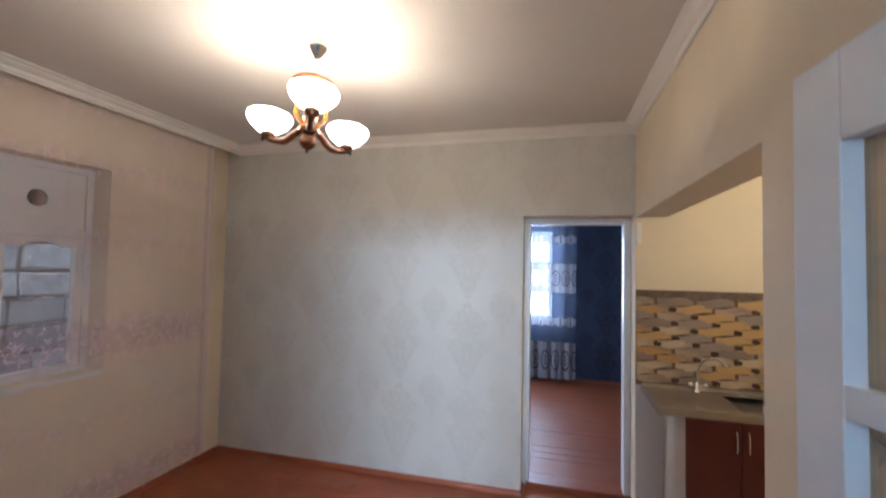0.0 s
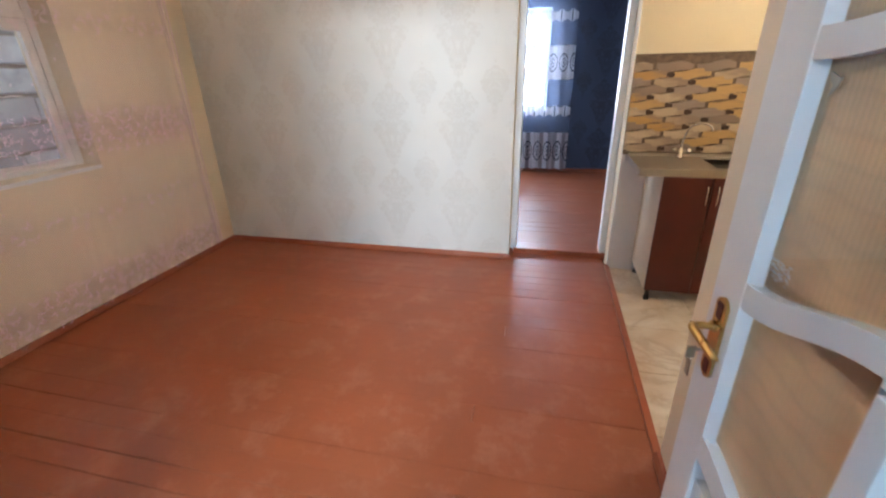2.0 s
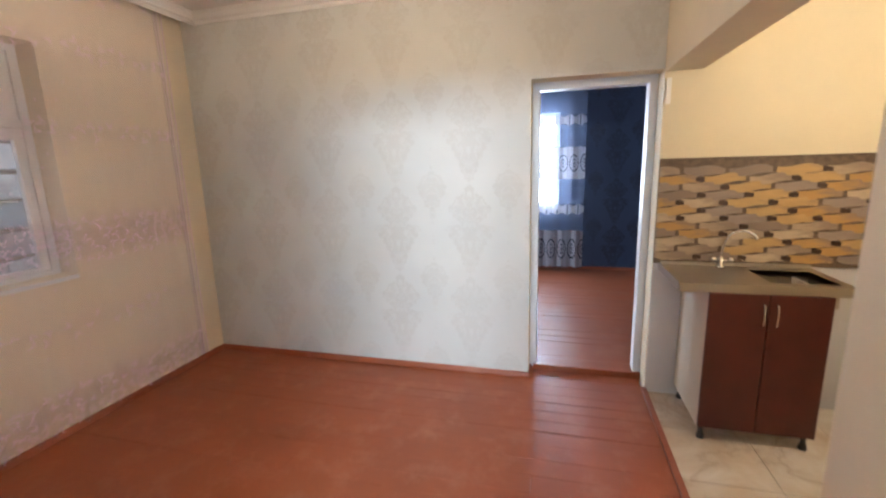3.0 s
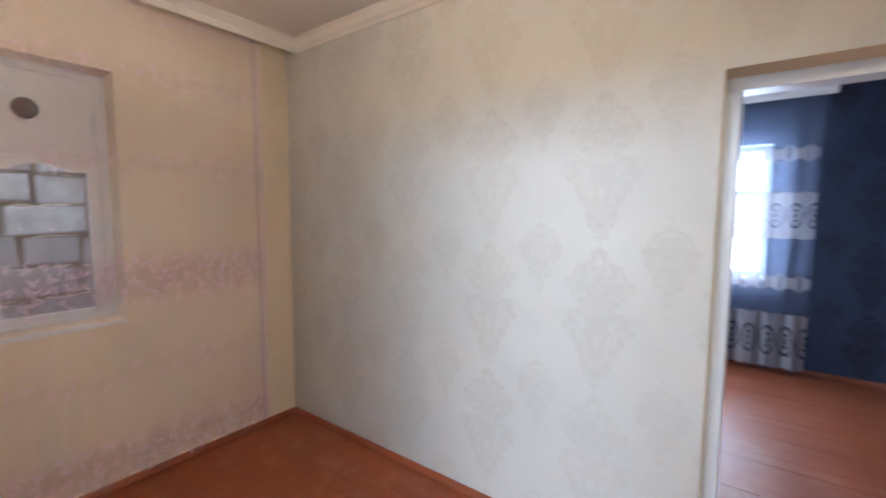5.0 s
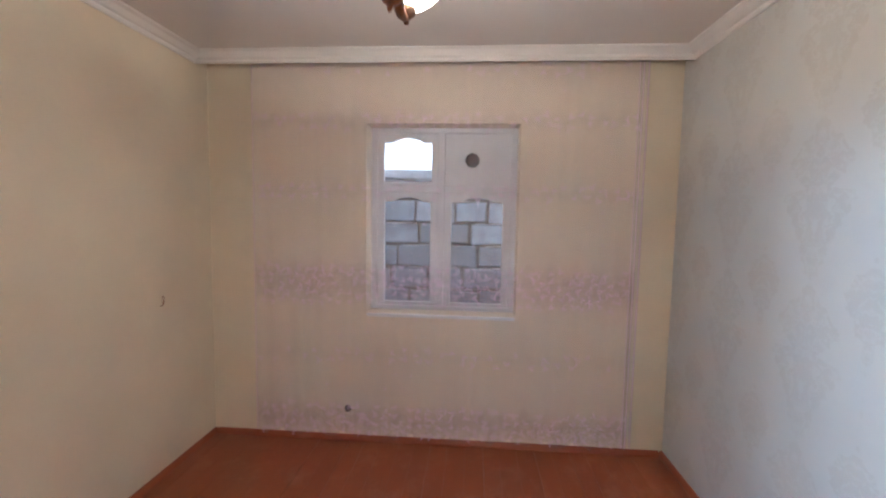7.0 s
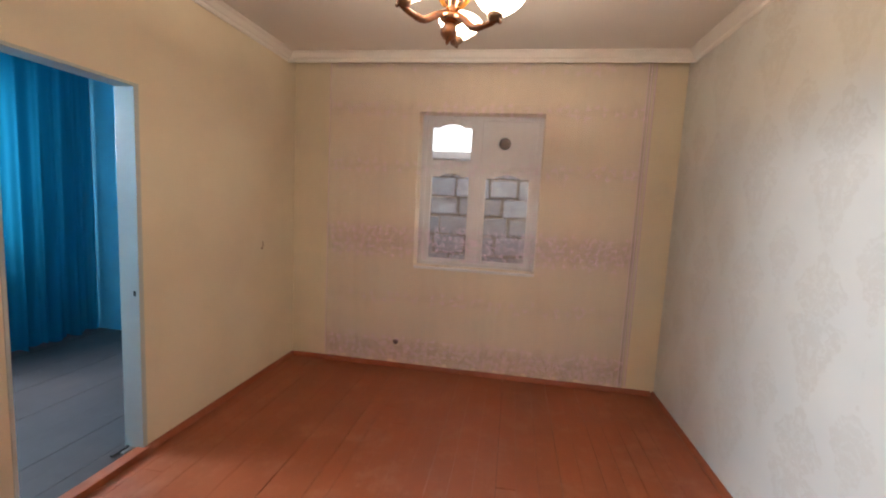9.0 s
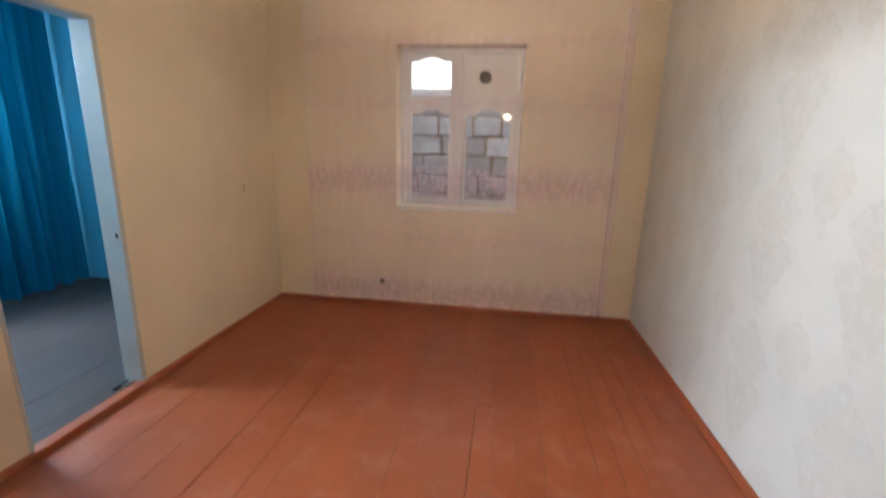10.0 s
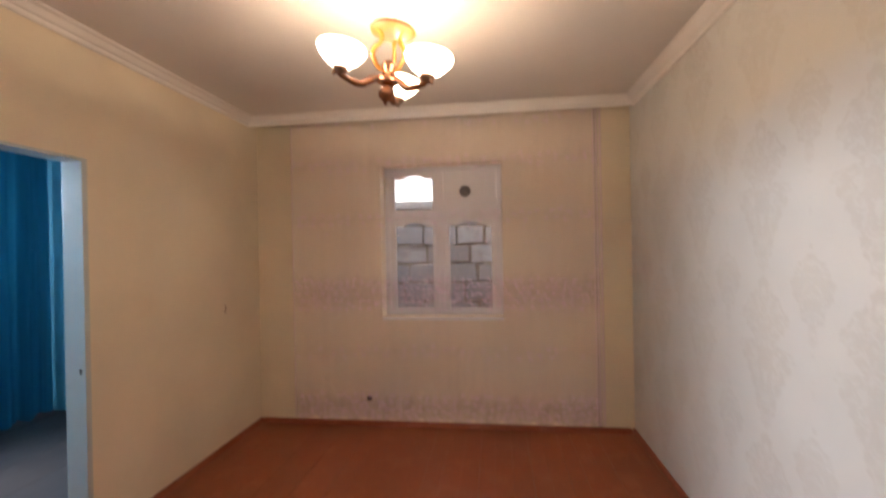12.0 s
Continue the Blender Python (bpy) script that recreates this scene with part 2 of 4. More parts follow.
M_COPPER = plain("polished_copper", (0.55, 0.30, 0.18), 0.22, 1.0, vary=0.1, coarse=40, bump=0.0)
M_GLASS = pane_glass("window_glass")
M_SHADE = glow("opal_glass_lit", (1.0, 0.80, 0.58), 17.0)
M_BULB = glow("bulb_lit", (1.0, 0.80, 0.52), 12.0)
M_SKY = glow("bright_overcast_sky", (0.90, 0.95, 1.0), 1.4)
M_GLARE = glow("glaring_overcast_sky", (0.93, 0.97, 1.0), 6.0)
M_SMEAR = plain("dried_paint_smear", (0.72, 0.72, 0.72), 0.7, vary=0.2, coarse=40)
M_BLOCK = plain("grey_stone_block", (0.40, 0.45, 0.52), 0.9, vary=0.45, coarse=9, fine=40, bump=0.9, per_object=0.9)
M_MORTAR = plain("dark_earth_mortar", (0.19, 0.17, 0.155), 0.95, vary=0.5, bump=0.5)
M_COPING = plain("pale_render_coping", (0.50, 0.52, 0.55), 0.9, vary=0.4, coarse=9, bump=0.6)
M_LIME = plain("pale_lime_mortar", (0.74, 0.73, 0.72), 0.95, vary=0.3, coarse=20, bump=0.5)
M_DIRT = plain("yard_ground", (0.13, 0.11, 0.085), 0.95, vary=0.3)
M_OUTER = plain("outer_render", (0.5, 0.48, 0.44), 0.9)
M_TULLE = cloth("pink_sheer", 0.19, 0.17, (1.0, 0.86, 0.96), (1.0, 0.86, 0.93), [(0.0, 0.5, 1.0)], 20.0, translucent=0.0, edge=9.0, fold_depth=0.5)
M_TULLE_BAND = cloth("lilac_embroidery", 0.225, 0.0, (1.0, 0.66, 0.95), (1.0, 0.74, 0.95),
                     [(0.03, 0.30, 0.95), (0.58, 0.70, 0.5), (1.0, 1.33, 0.95), (1.74, 1.86, 0.75), (2.22, 2.36, 0.75), (2.56, 2.70, 0.4)], 19.0, translucent=0.0, edge=9.0, contrast=(0.34, 0.4, 0.66), scallop=0.04, fold_depth=0.2)
M_THREAD = plain("pale_lilac_thread", (0.70, 0.53, 0.65), 0.7, vary=0.1, coarse=40, bump=0.0)
M_NAVY_TULLE = cloth("navy_sheer", 0.9, 0.5, (0.52, 0.50, 0.55), (0.13, 0.15, 0.23), [], 40.0, translucent=0.5)
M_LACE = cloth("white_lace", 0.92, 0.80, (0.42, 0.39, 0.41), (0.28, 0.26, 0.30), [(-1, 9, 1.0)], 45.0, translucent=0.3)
M_TURQ = cloth("turquoise_drape", 1.0, 1.0, (0.012, 0.17, 0.275), (0.012, 0.16, 0.255), [], 20.0, translucent=0.45)
# Doorway lining: even pale grey-green, darker than the white door frames.
M_JAMB = plain("pale_grey_gloss", (0.48, 0.52, 0.505), 0.4, vary=0.1, coarse=4, fine=40, bump=0.2)


def ribbed(name, color):
    """A tan lining with fine upright ribs and a few level creases."""
    m, nt, b = shader(name)
    n = N(nt)
    s = n.split(n.coords())
    v = n.coords()
    wob = n.noise(v, 6.0, 4.0)
    ribs = n.m("SINE", n.m("ADD", n.m("MULTIPLY", s[1], 520.0), n.m("MULTIPLY", wob, 6.0)))
    crease = n.m("POWER", n.m("ABSOLUTE", n.m("SINE", n.m("ADD", n.m("MULTIPLY", s[2], 62.0), n.m("MULTIPLY", wob, 5.0)))), 14.0)
    col = n.mix(n.ramp(wob, [(0.3, 0.0), (0.7, 1.0)]), shade(color, 0.85), shade(color, 1.12))
    col = n.mix(n.m("MULTIPLY", n.m("ADD", ribs, 1.0), 0.09), col, shade(color, 0.5))
    col = n.mix(n.m("MULTIPLY", crease, 0.16), col, shade(color, 0.5))
    n.put(b.inputs["Base Color"], col)
    b.inputs["Roughness"].default_value = 0.6
    return m


M_FABRIC = ribbed("tan_ribbed_pane_lining", (0.76, 0.56, 0.34))


def slat_material():
    m, nt, b = shader("stone_look_slat")
    n = N(nt)
    v = n.place()
    s = n.split(v)
    r = n.rnd()
    tone = n.nt.nodes.new("ShaderNodeValToRGB")
    n.put(tone.inputs[0], r)
    tone.color_ramp.interpolation = "CONSTANT"
    e = tone.color_ramp.elements
    tones = [(0.0, (0.56, 0.36, 0.14)), (0.22, (0.33, 0.26, 0.22)), (0.36, (0.56, 0.44, 0.30)), (0.56, (0.52, 0.30, 0.09)), (0.76, (0.25, 0.19, 0.155)), (0.86, (0.46, 0.35, 0.24))]
    while len(e) < len(tones):
        e.new(0.5)
    for el, (p, c) in zip(e, tones):
        el.position, el.color = p, (*c, 1)
    grain = n.noise(n.join(n.m("MULTIPLY", s[0], 0.25), s[1], s[2]), 70.0, 5.0)
    o = n.split(n.coords())
    # each slat runs from a warm end into a greyer one, with a brushed, slanting edge between
    run = n.m("ADD", n.m("ADD", n.m("MULTIPLY", o[0], 4.5), n.m("MULTIPLY", o[2], 7.0)), n.m("MULTIPLY", n.m("SUBTRACT", grain, 0.5), 1.2))
    fade = n.ramp(n.m("ADD", run, n.m("MULTIPLY", r, 0.8)), [(0.45, 0.0), (1.0, 0.8)])
    col = n.mix(fade, tone.outputs[0], (0.29, 0.215, 0.165))
    col = n.mix(n.m("MULTIPLY", grain, 0.38), col, (0.15, 0.10, 0.065))
    n.put(b.inputs["Base Color"], col)
    b.inputs["Roughness"].default_value = 0.4
    n.put(b.inputs["Normal"], n.bump(grain, 0.2, 0.003))
    return m


M_SLAT = slat_material()
M_SLAT_BED = plain("taupe_tile_ground", (0.15, 0.10, 0.065), 0.5, vary=0.5, coarse=25)
M_SLAT_END = plain("dark_brown_tile_end", (0.055, 0.024, 0.012), 0.4, vary=0.3, coarse=20)

# ---- building helpers ----
def mesh(name, bm, *materials, smooth=False):
    data = bpy.data.meshes.new(name)
    if smooth:
        for f in bm.faces:
            f.smooth = True
    bm.to_mesh(data)
    bm.free()
    for m in materials:
        data.materials.append(m)
    return data


def part(name, bm, material, parent, label="", smooth=False):
    ob = new(name, mesh(name, bm, material, smooth=smooth))
    ob.parent = parent
    return tagged(ob, label)


def thing(name, label, category, group="", at=None):
    ob = new(name)
    if at is not None:
        ob.matrix_world = at
    return tagged(ob, label, category, group)


def structure(name, bm, label, *materials, smooth=False):
    return tagged(new(name, mesh(name, bm, *materials, smooth=smooth)), label, kind="structure")


def box(bm, x0, x1, y0, y1, z0, z1, bevel=0.0, mat=0):
    v = [bm.verts.new((x, y, z)) for z in (z0, z1) for y in (y0, y1) for x in (x0, x1)]
    faces = [bm.faces.new([v[i] for i in q]) for q in ((0, 2, 3, 1), (4, 5, 7, 6), (0, 1, 5, 4), (2, 6, 7, 3), (0, 4, 6, 2), (1, 3, 7, 5))]
    for f in faces:
        f.material_index = mat
    if bevel:
        edges = list({e for f in faces for e in f.edges})
        bmesh.ops.bevel(bm, geom=edges, offset=bevel, segments=2, affect="EDGES", profile=0.6)
    return bm


def boxed(*a, **k):
    return box(bmesh.new(), *a, **k)


def wall(u0, u1, t0, t1, z0, z1, holes, across_x, paint):
    """A wall along x (across_x False: along y) with holes (u0, u1, z0, z1) right through it. paint: 0 low side, 1 high side, 2 reveals."""
    us = sorted({u0, u1, *(h[0] for h in holes), *(h[1] for h in holes)})
    zs = sorted({z0, z1, *(h[2] for h in holes), *(h[3] for h in holes)})
    us, zs = [u for u in us if u0 <= u <= u1], [z for z in zs if z0 <= z <= z1]

    def solid(i, j):
        if not (0 <= i < len(us) - 1 and 0 <= j < len(zs) - 1):
            return False
        u, z = (us[i] + us[i + 1]) / 2, (zs[j] + zs[j + 1]) / 2
        return not any(h[0] < u < h[1] and h[2] < z < h[3] for h in holes)

    bm = bmesh.new()

    def quad(points, mat):
        pts = [(u, t, z) if across_x else (t, u, z) for u, t, z in points]
        bm.faces.new([bm.verts.new(p) for p in pts]).material_index = mat

    for i in range(len(us) - 1):
        for j in range(len(zs) - 1):
            if not solid(i, j):
                continue
            a, b, c, d = us[i], us[i + 1], zs[j], zs[j + 1]
            quad([(a, t0, c), (b, t0, c), (b, t0, d), (a, t0, d)], paint[0])
            quad([(b, t1, c), (a, t1, c), (a, t1, d), (b, t1, d)], paint[1])
            if not solid(i - 1, j):
                quad([(a, t1, c), (a, t0, c), (a, t0, d), (a, t1, d)], paint[2])
            if not solid(i + 1, j):
                quad([(b, t0, c), (b, t1, c), (b, t1, d), (b, t0, d)], paint[2])
            if not solid(i, j - 1):
                quad([(a, t1, c), (b, t1, c), (b, t0, c), (a, t0, c)], paint[2])
            if not solid(i, j + 1):
                quad([(a, t0, d), (b, t0, d), (b, t1, d), (a, t1, d)], paint[2])
    bmesh.ops.remove_doubles(bm, verts=bm.verts, dist=0.0001)
    bmesh.ops.recalc_face_normals(bm, faces=bm.faces)
    return bm


def sweep(bm, profile, a, b, out):
    """A moulding: the profile (out, up) drawn along the straight line from a to b; out is the level direction away from the wall."""
    a, b, out = Vector(a), Vector(b), Vector(out)
    rings = [[bm.verts.new(p + out * o + Vector((0, 0, u))) for o, u in profile] for p in (a, b)]
    k = len(profile)
    for i in range(k):
        bm.faces.new((rings[0][i], rings[0][(i + 1) % k], rings[1][(i + 1) % k], rings[1][i]))
    bm.faces.new(rings[0][::-1])
    bm.faces.new(rings[1])
    bmesh.ops.recalc_face_normals(bm, faces=bm.faces)
    return bm


def lathe(bm, profile, steps=24, centre=(0, 0, 0)):
    """Turns (radius, z) pairs about the upright axis through centre."""
    c = Vector(centre)
    rings = []
    for r, z in profile:
        if r < 1e-5:
            rings.append([bm.verts.new(c + Vector((0, 0, z)))])
        else:
            rings.append([bm.verts.new(c + Vector((r * math.cos(2 * math.pi * i / steps), r * math.sin(2 * math.pi * i / steps), z))) for i in range(steps)])
    for lo, hi in zip(rings, rings[1:]):
        for i in range(steps):
            j = (i + 1) % steps
            if len(lo) == 1 and len(hi) > 1:
                bm.faces.new((lo[0], hi[j], hi[i]))
            elif len(hi) == 1 and len(lo) > 1:
                bm.faces.new((lo[i], lo[j], hi[0]))
            elif len(lo) > 1:
                bm.faces.new((lo[i], lo[j], hi[j], hi[i]))
    bmesh.ops.recalc_face_normals(bm, faces=bm.faces)
    return bm


def tube(bm, points, radius, steps=10):
    """A round bar along points; radius: one number or one for each point."""
    pts = [Vector(p) for p in points]
    rad = [radius] * len(pts) if isinstance(radius, (int, float)) else radius
    rings, side = [], None
    for i, p in enumerate(pts):
        d = (pts[min(i + 1, len(pts) - 1)] - pts[max(i - 1, 0)]).normalized()
        if side is None:
            side = d.orthogonal().normalized()
        side = (side - d * side.dot(d)).normalized()
        up = d.cross(side)
        rings.append([bm.verts.new(p + (side * math.cos(2 * math.pi * k / steps) + up * math.sin(2 * math.pi * k / steps)) * rad[i]) for k in range(steps)])
    for lo, hi in zip(rings, rings[1:]):
        for k in range(steps):
            bm.faces.new((lo[k], lo[(k + 1) % steps], hi[(k + 1) % steps], hi[k]))
    bm.faces.new(rings[0][::-1])
    bm.faces.new(rings[-1])
    bmesh.ops.recalc_face_normals(bm, faces=bm.faces)
    return bm


def smooth_line(points, n=8):
    """A soft curve through points."""
    p = [Vector(q) for q in points]
    p = [p[0] * 2 - p[1], *p, p[-1] * 2 - p[-2]]
    out = []
    for i in range(1, len(p) - 2):
        for k in range(n):
            t = k / n
            out.append(0.5 * (2 * p[i] + (p[i + 1] - p[i - 1]) * t + (2 * p[i - 1] - 5 * p[i] + 4 * p[i + 1] - p[i + 2]) * t * t + (3 * p[i] - p[i - 1] - 3 * p[i + 1] + p[i + 2]) * t ** 3))
    return [*out, p[-2]]


def slab(bm, outline, depth, flip=False):
    """A plate: outline of (u, v) raised from 0 to depth, in the plane y-z, thickness along x."""
    lo = [bm.verts.new((depth[0], u, v)) for u, v in outline]
    hi = [bm.verts.new((depth[1], u, v)) for u, v in outline]
    k = len(outline)
    bm.faces.new(lo)
    bm.faces.new(hi[::-1])
    for i in range(k):
        bm.faces.new((lo[i], hi[i], hi[(i + 1) % k], lo[(i + 1) % k]))
    bmesh.ops.recalc_face_normals(bm, faces=bm.faces)
    return bm


# ---- the large structure ----
XW, XE, YS, YN, ZC = -2.909, 0.605, 0.07, 3.378, 2.73

structure("wall_north", wall(-3.25, 2.1, YN, 3.66, -0.1, 2.85, [(-0.19, 0.602, -0.1, 2.068)], True, (0, 1, 2)),
          "cream damask wallpapered wall with a bare doorway", M_PAPER, M_NAVY, M_CREAM)
structure("wall_west", wall(YS, YN, -3.25, XW, -0.1, 2.85, [(1.235, 2.315, 0.93, 2.285)], False, (1, 0, 2)),
          "plain cream painted wall with a small deep window", M_CREAM, M_OUTER, M_CREAM)
structure("wall_south", wall(-3.25, 2.1, -0.045, YS, -0.1, 2.85, [(-1.245, -0.574, -0.1, 2.055), (-0.33, 0.552, -0.1, 2.07)], True, (1, 0, 2)),
          "plain cream painted wall with two doorways", M_CREAM, M_BLUE, M_CREAM)
structure("wall_east", wall(YS, YN, XE, 0.81, -0.1, 2.85, [(1.467, YN, -0.1, 2.05)], False, (0, 0, 0)),
          "cream wall with a wide opening to the kitchen niche", M_CREAM)
structure("wall_niche_lining", boxed(0.604, 1.95, 3.370, 3.377, -0.06, 2.73), "warm cream plaster above the kitchen tiles", M_NICHE)
# Greyish white sheet over the cream plaster, from the floor up to the tiles.
structure("wall_niche_dado", boxed(0.606, 1.949, 3.361, 3.3695, -0.05, 0.868), "greyish white wall below the kitchen tiles", M_DADO)
structure("wall_niche_east", boxed(1.95, 2.1, 1.15, 3.37, -0.1, 2.85), "plain cream niche wall", M_NICHE)
structure("wall_niche_south", boxed(0.81, 2.1, 1.0, 1.15, -0.1, 2.85), "plain cream niche wall", M_NICHE)
structure("ceiling", boxed(-3.25, 2.1, YS, YN, ZC, 2.84), "flat white painted ceiling", M_CEIL)

# bedroom behind the doorway
structure("wall_bedroom_north", wall(-3.25, 2.4, 6.85, 7.12, -0.1, 2.85, [(-1.12, 0.02, 0.88, 2.22)], True, (0, 1, 2)),
          "navy damask wallpapered wall with a window", M_NAVY, M_OUTER, M_WHITE)
structure("wall_bedroom_west", wall(3.66, 6.85, -3.25, -3.1, -0.1, 2.85, [(4.6, 5.8, 0.9, 2.2)], False, (0, 0, 0)), "navy damask wallpapered wall", M_NAVY)
structure("wall_bedroom_east", boxed(2.25, 2.4, 3.66, 6.85, -0.1, 2.85), "navy damask wallpapered wall", M_NAVY)
structure("ceiling_bedroom", boxed(-3.25, 2.4, 3.66, 6.85, 2.72, 2.84), "white painted bedroom ceiling", M_CEIL)

# blue front room behind the south doorways
structure("wall_blue_south", wall(-3.25, 2.1, -2.6, -2.32, -0.1, 2.85, [(-2.2, -0.55, 0.95, 2.28), (0.0, 1.45, 0.95, 2.28)], True, (1, 0, 2)),
          "turquoise painted wall with two windows", M_BLUE, M_OUTER, M_WHITE)
structure("wall_blue_west", boxed(-3.1, -2.94, -2.32, -0.045, -0.1, 2.85), "turquoise painted wall", M_BLUE)
structure("wall_blue_east", boxed(1.6, 1.75, -2.32, -0.045, -0.1, 2.85), "turquoise painted wall", M_BLUE)
# Unseen partition, added to keep hall daylight out of the dimmer blue room.
structure("wall_blue_partition", boxed(-0.52, -0.42, -2.32, -0.045, -0.1, 2.72), "unseen turquoise partition added between hall and blue room", M_BLUE)
structure("ceiling_blue_room", boxed(-3.25, 2.1, -2.6, -0.045, 2.72, 2.84), "white painted ceiling", M_CEIL)

structure("ground", boxed(-60, 60, -60, 60, -0.5, -0.32), "bare yard ground around the house", M_DIRT)
structure("subfloor", boxed(-3.25, 2.4, -2.6, 7.12, -0.3, -0.075), "dark floor base under the boards", M_GAP)


# cornices
CORNICE = [(0, 0), (0.012, 0), (0.02, 0.012), (0.02, 0.022), (0.036, 0.03), (0.052, 0.046), (0.058, 0.052), (0.066, 0.056), (0.078, 0.062), (0.078, 0.072), (0, 0.072)]
zc = ZC - 0.072
for a, b, out, words in (
        ((-2.775, YN, zc), (XE, YN, zc), (0, -1, 0), "white stepped ceiling moulding over the wallpapered wall"),
        ((XE, YS, zc), (XE, YN - 0.08, zc), (-1, 0, 0), "white stepped ceiling moulding over the kitchen opening"),
        ((-2.775, YS, zc), (XE - 0.08, YS, zc), (0, 1, 0), "white stepped ceiling moulding over the doorways")):
    structure("trim", sweep(bmesh.new(), CORNICE, a, b, out), words, M_TRIM)
PELMET = [(0, -0.005), (0.014, -0.005), (0.014, 0.004), (0.02, 0.012), (0.02, 0.03), (0.032, 0.038), (0.046, 0.05), (0.052, 0.058), (0.07, 0.064), (0.07, 0.072), (0, 0.072)]
structure("trim", sweep(bmesh.new(), PELMET, (-2.775, YS + 0.001, zc), (-2.775, YN - 0.001, zc), (1, 0, 0)), "white moulded pelmet hiding the curtain rail", M_TRIM)

# red painted skirting
SKIRT = [(0, 0), (0.028, 0), (0.028, 0.018), (0.02, 0.036), (0.014, 0.05), (0.008, 0.054), (0, 0.054)]
SKIRT = [(o, u * 0.72) for o, u in SKIRT]
ZF = -0.035


def skirting(a, b, out):
    structure("baseboard", sweep(bmesh.new(), SKIRT, (a[0], a[1], ZF), (b[0], b[1], ZF), out), "narrow red-brown painted skirting board", M_RED)


skirting((XW, YN, 0), (-0.19, YN, 0), (0, -1, 0))
skirting((XW, YS + 0.03, 0), (XW, YN - 0.03, 0), (1, 0, 0))
skirting((XW, YS, 0), (-1.245, YS, 0), (0, 1, 0))
skirting((-0.574, YS, 0), (-0.33, YS, 0), (0, 1, 0))
skirting((-0.19, YN - 0.028, 0), (-0.19, 3.52, 0), (1, 0, 0))
skirting((XE, YS + 0.03, 0), (XE, 1.467, 0), (-1, 0, 0))
skirting((-3.1, 6.85, 0), (2.25, 6.85, 0), (0, -1, 0))
structure("trim", boxed(0.584, 0.618, 1.467, YN - 0.004, -0.065, -0.022, 0.004), "red painted edging board between boards and tiles", M_RED)
structure("trim", boxed(-0.162, 0.602, 3.505, 3.64, -0.06, 0.012, 0.006), "red painted wooden threshold, worn", M_RED)
structure("trim", boxed(-1.245, -0.574, 0.03, 0.10, -0.06, 0.004, 0.006), "red painted wooden threshold of the blue room", M_RED)
structure("trim", boxed(-0.33, 0.552, 0.03, 0.068, -0.06, 0.000, 0.006), "red painted wooden threshold of the glazed door", M_RED)

# ---- doorway frames ----
def door_frame(name, x0, x1, y0, y1, top, w, label):
    ob = tagged(new(name), label, kind="structure")
    part("jamb", boxed(x0, x0 + w, y0, y1, -0.04, top - w, 0.004), M_WHITE, ob)
    part("jamb", boxed(x1 - w, x1, y0, y1, -0.04, top - w, 0.004), M_WHITE, ob)
    part("head", boxed(x0, x1, y0, y1, top - w, top, 0.004), M_WHITE, ob)
    return ob


door_frame("door_1", -0.189, 0.601, 3.522, 3.64, 2.067, 0.05, "white painted door frame without a leaf, bedroom doorway")
casing = tagged(new("door_2"), "pale greyish lining of the blue room doorway", kind="structure")
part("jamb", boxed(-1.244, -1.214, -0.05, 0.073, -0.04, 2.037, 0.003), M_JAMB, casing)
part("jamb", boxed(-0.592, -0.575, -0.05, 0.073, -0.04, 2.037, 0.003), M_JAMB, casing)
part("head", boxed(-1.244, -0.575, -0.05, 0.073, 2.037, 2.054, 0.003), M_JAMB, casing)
part("latch_plate", boxed(-1.2135, -1.2105, 0.038, 0.052, 0.90, 0.93, 0.001), M_BLACK, casing, "small dark strike hole")
door_frame("door_3", -0.329, 0.551, -0.04, 0.03, 2.069, 0.025, "white painted frame of the glazed door")


# ---- window in the west wall ----
def pane_ob(parent, name, x, y0, y1, z0, z1):
    ob = part(name, boxed(x - 0.002, x + 0.002, y0, y1, z0, z1), M_GLASS, parent, "clear window pane")
    ob.visible_shadow = False
    return ob


win = tagged(new("window_1"), "white painted two-sash window with a boarded upper light", kind="structure")
part("window_frame", boxed(-3.11, -3.055, 1.236, 1.282, 0.931, 2.284, 0.004), M_WHITE, win)
part("window_frame", boxed(-3.11, -3.055, 2.268, 2.314, 0.931, 2.284, 0.004), M_WHITE, win)
part("window_frame", boxed(-3.11, -3.055, 1.282, 2.268, 2.245, 2.284, 0.004), M_WHITE, win)
part("window_frame", boxed(-3.11, -3.055, 1.282, 2.268, 0.931, 0.962, 0.004), M_WHITE, win)
part("mullion", boxed(-3.112, -3.05, 1.735, 1.785, 0.962, 2.245, 0.005), M_WHITE, win)
part("transom", boxed(-3.108, -3.057, 1.282, 1.735, 1.815, 1.865, 0.004), M_WHITE, win)
part("transom", boxed(-3.108, -3.057, 1.785, 2.268, 1.815, 1.865, 0.004), M_WHITE, win)


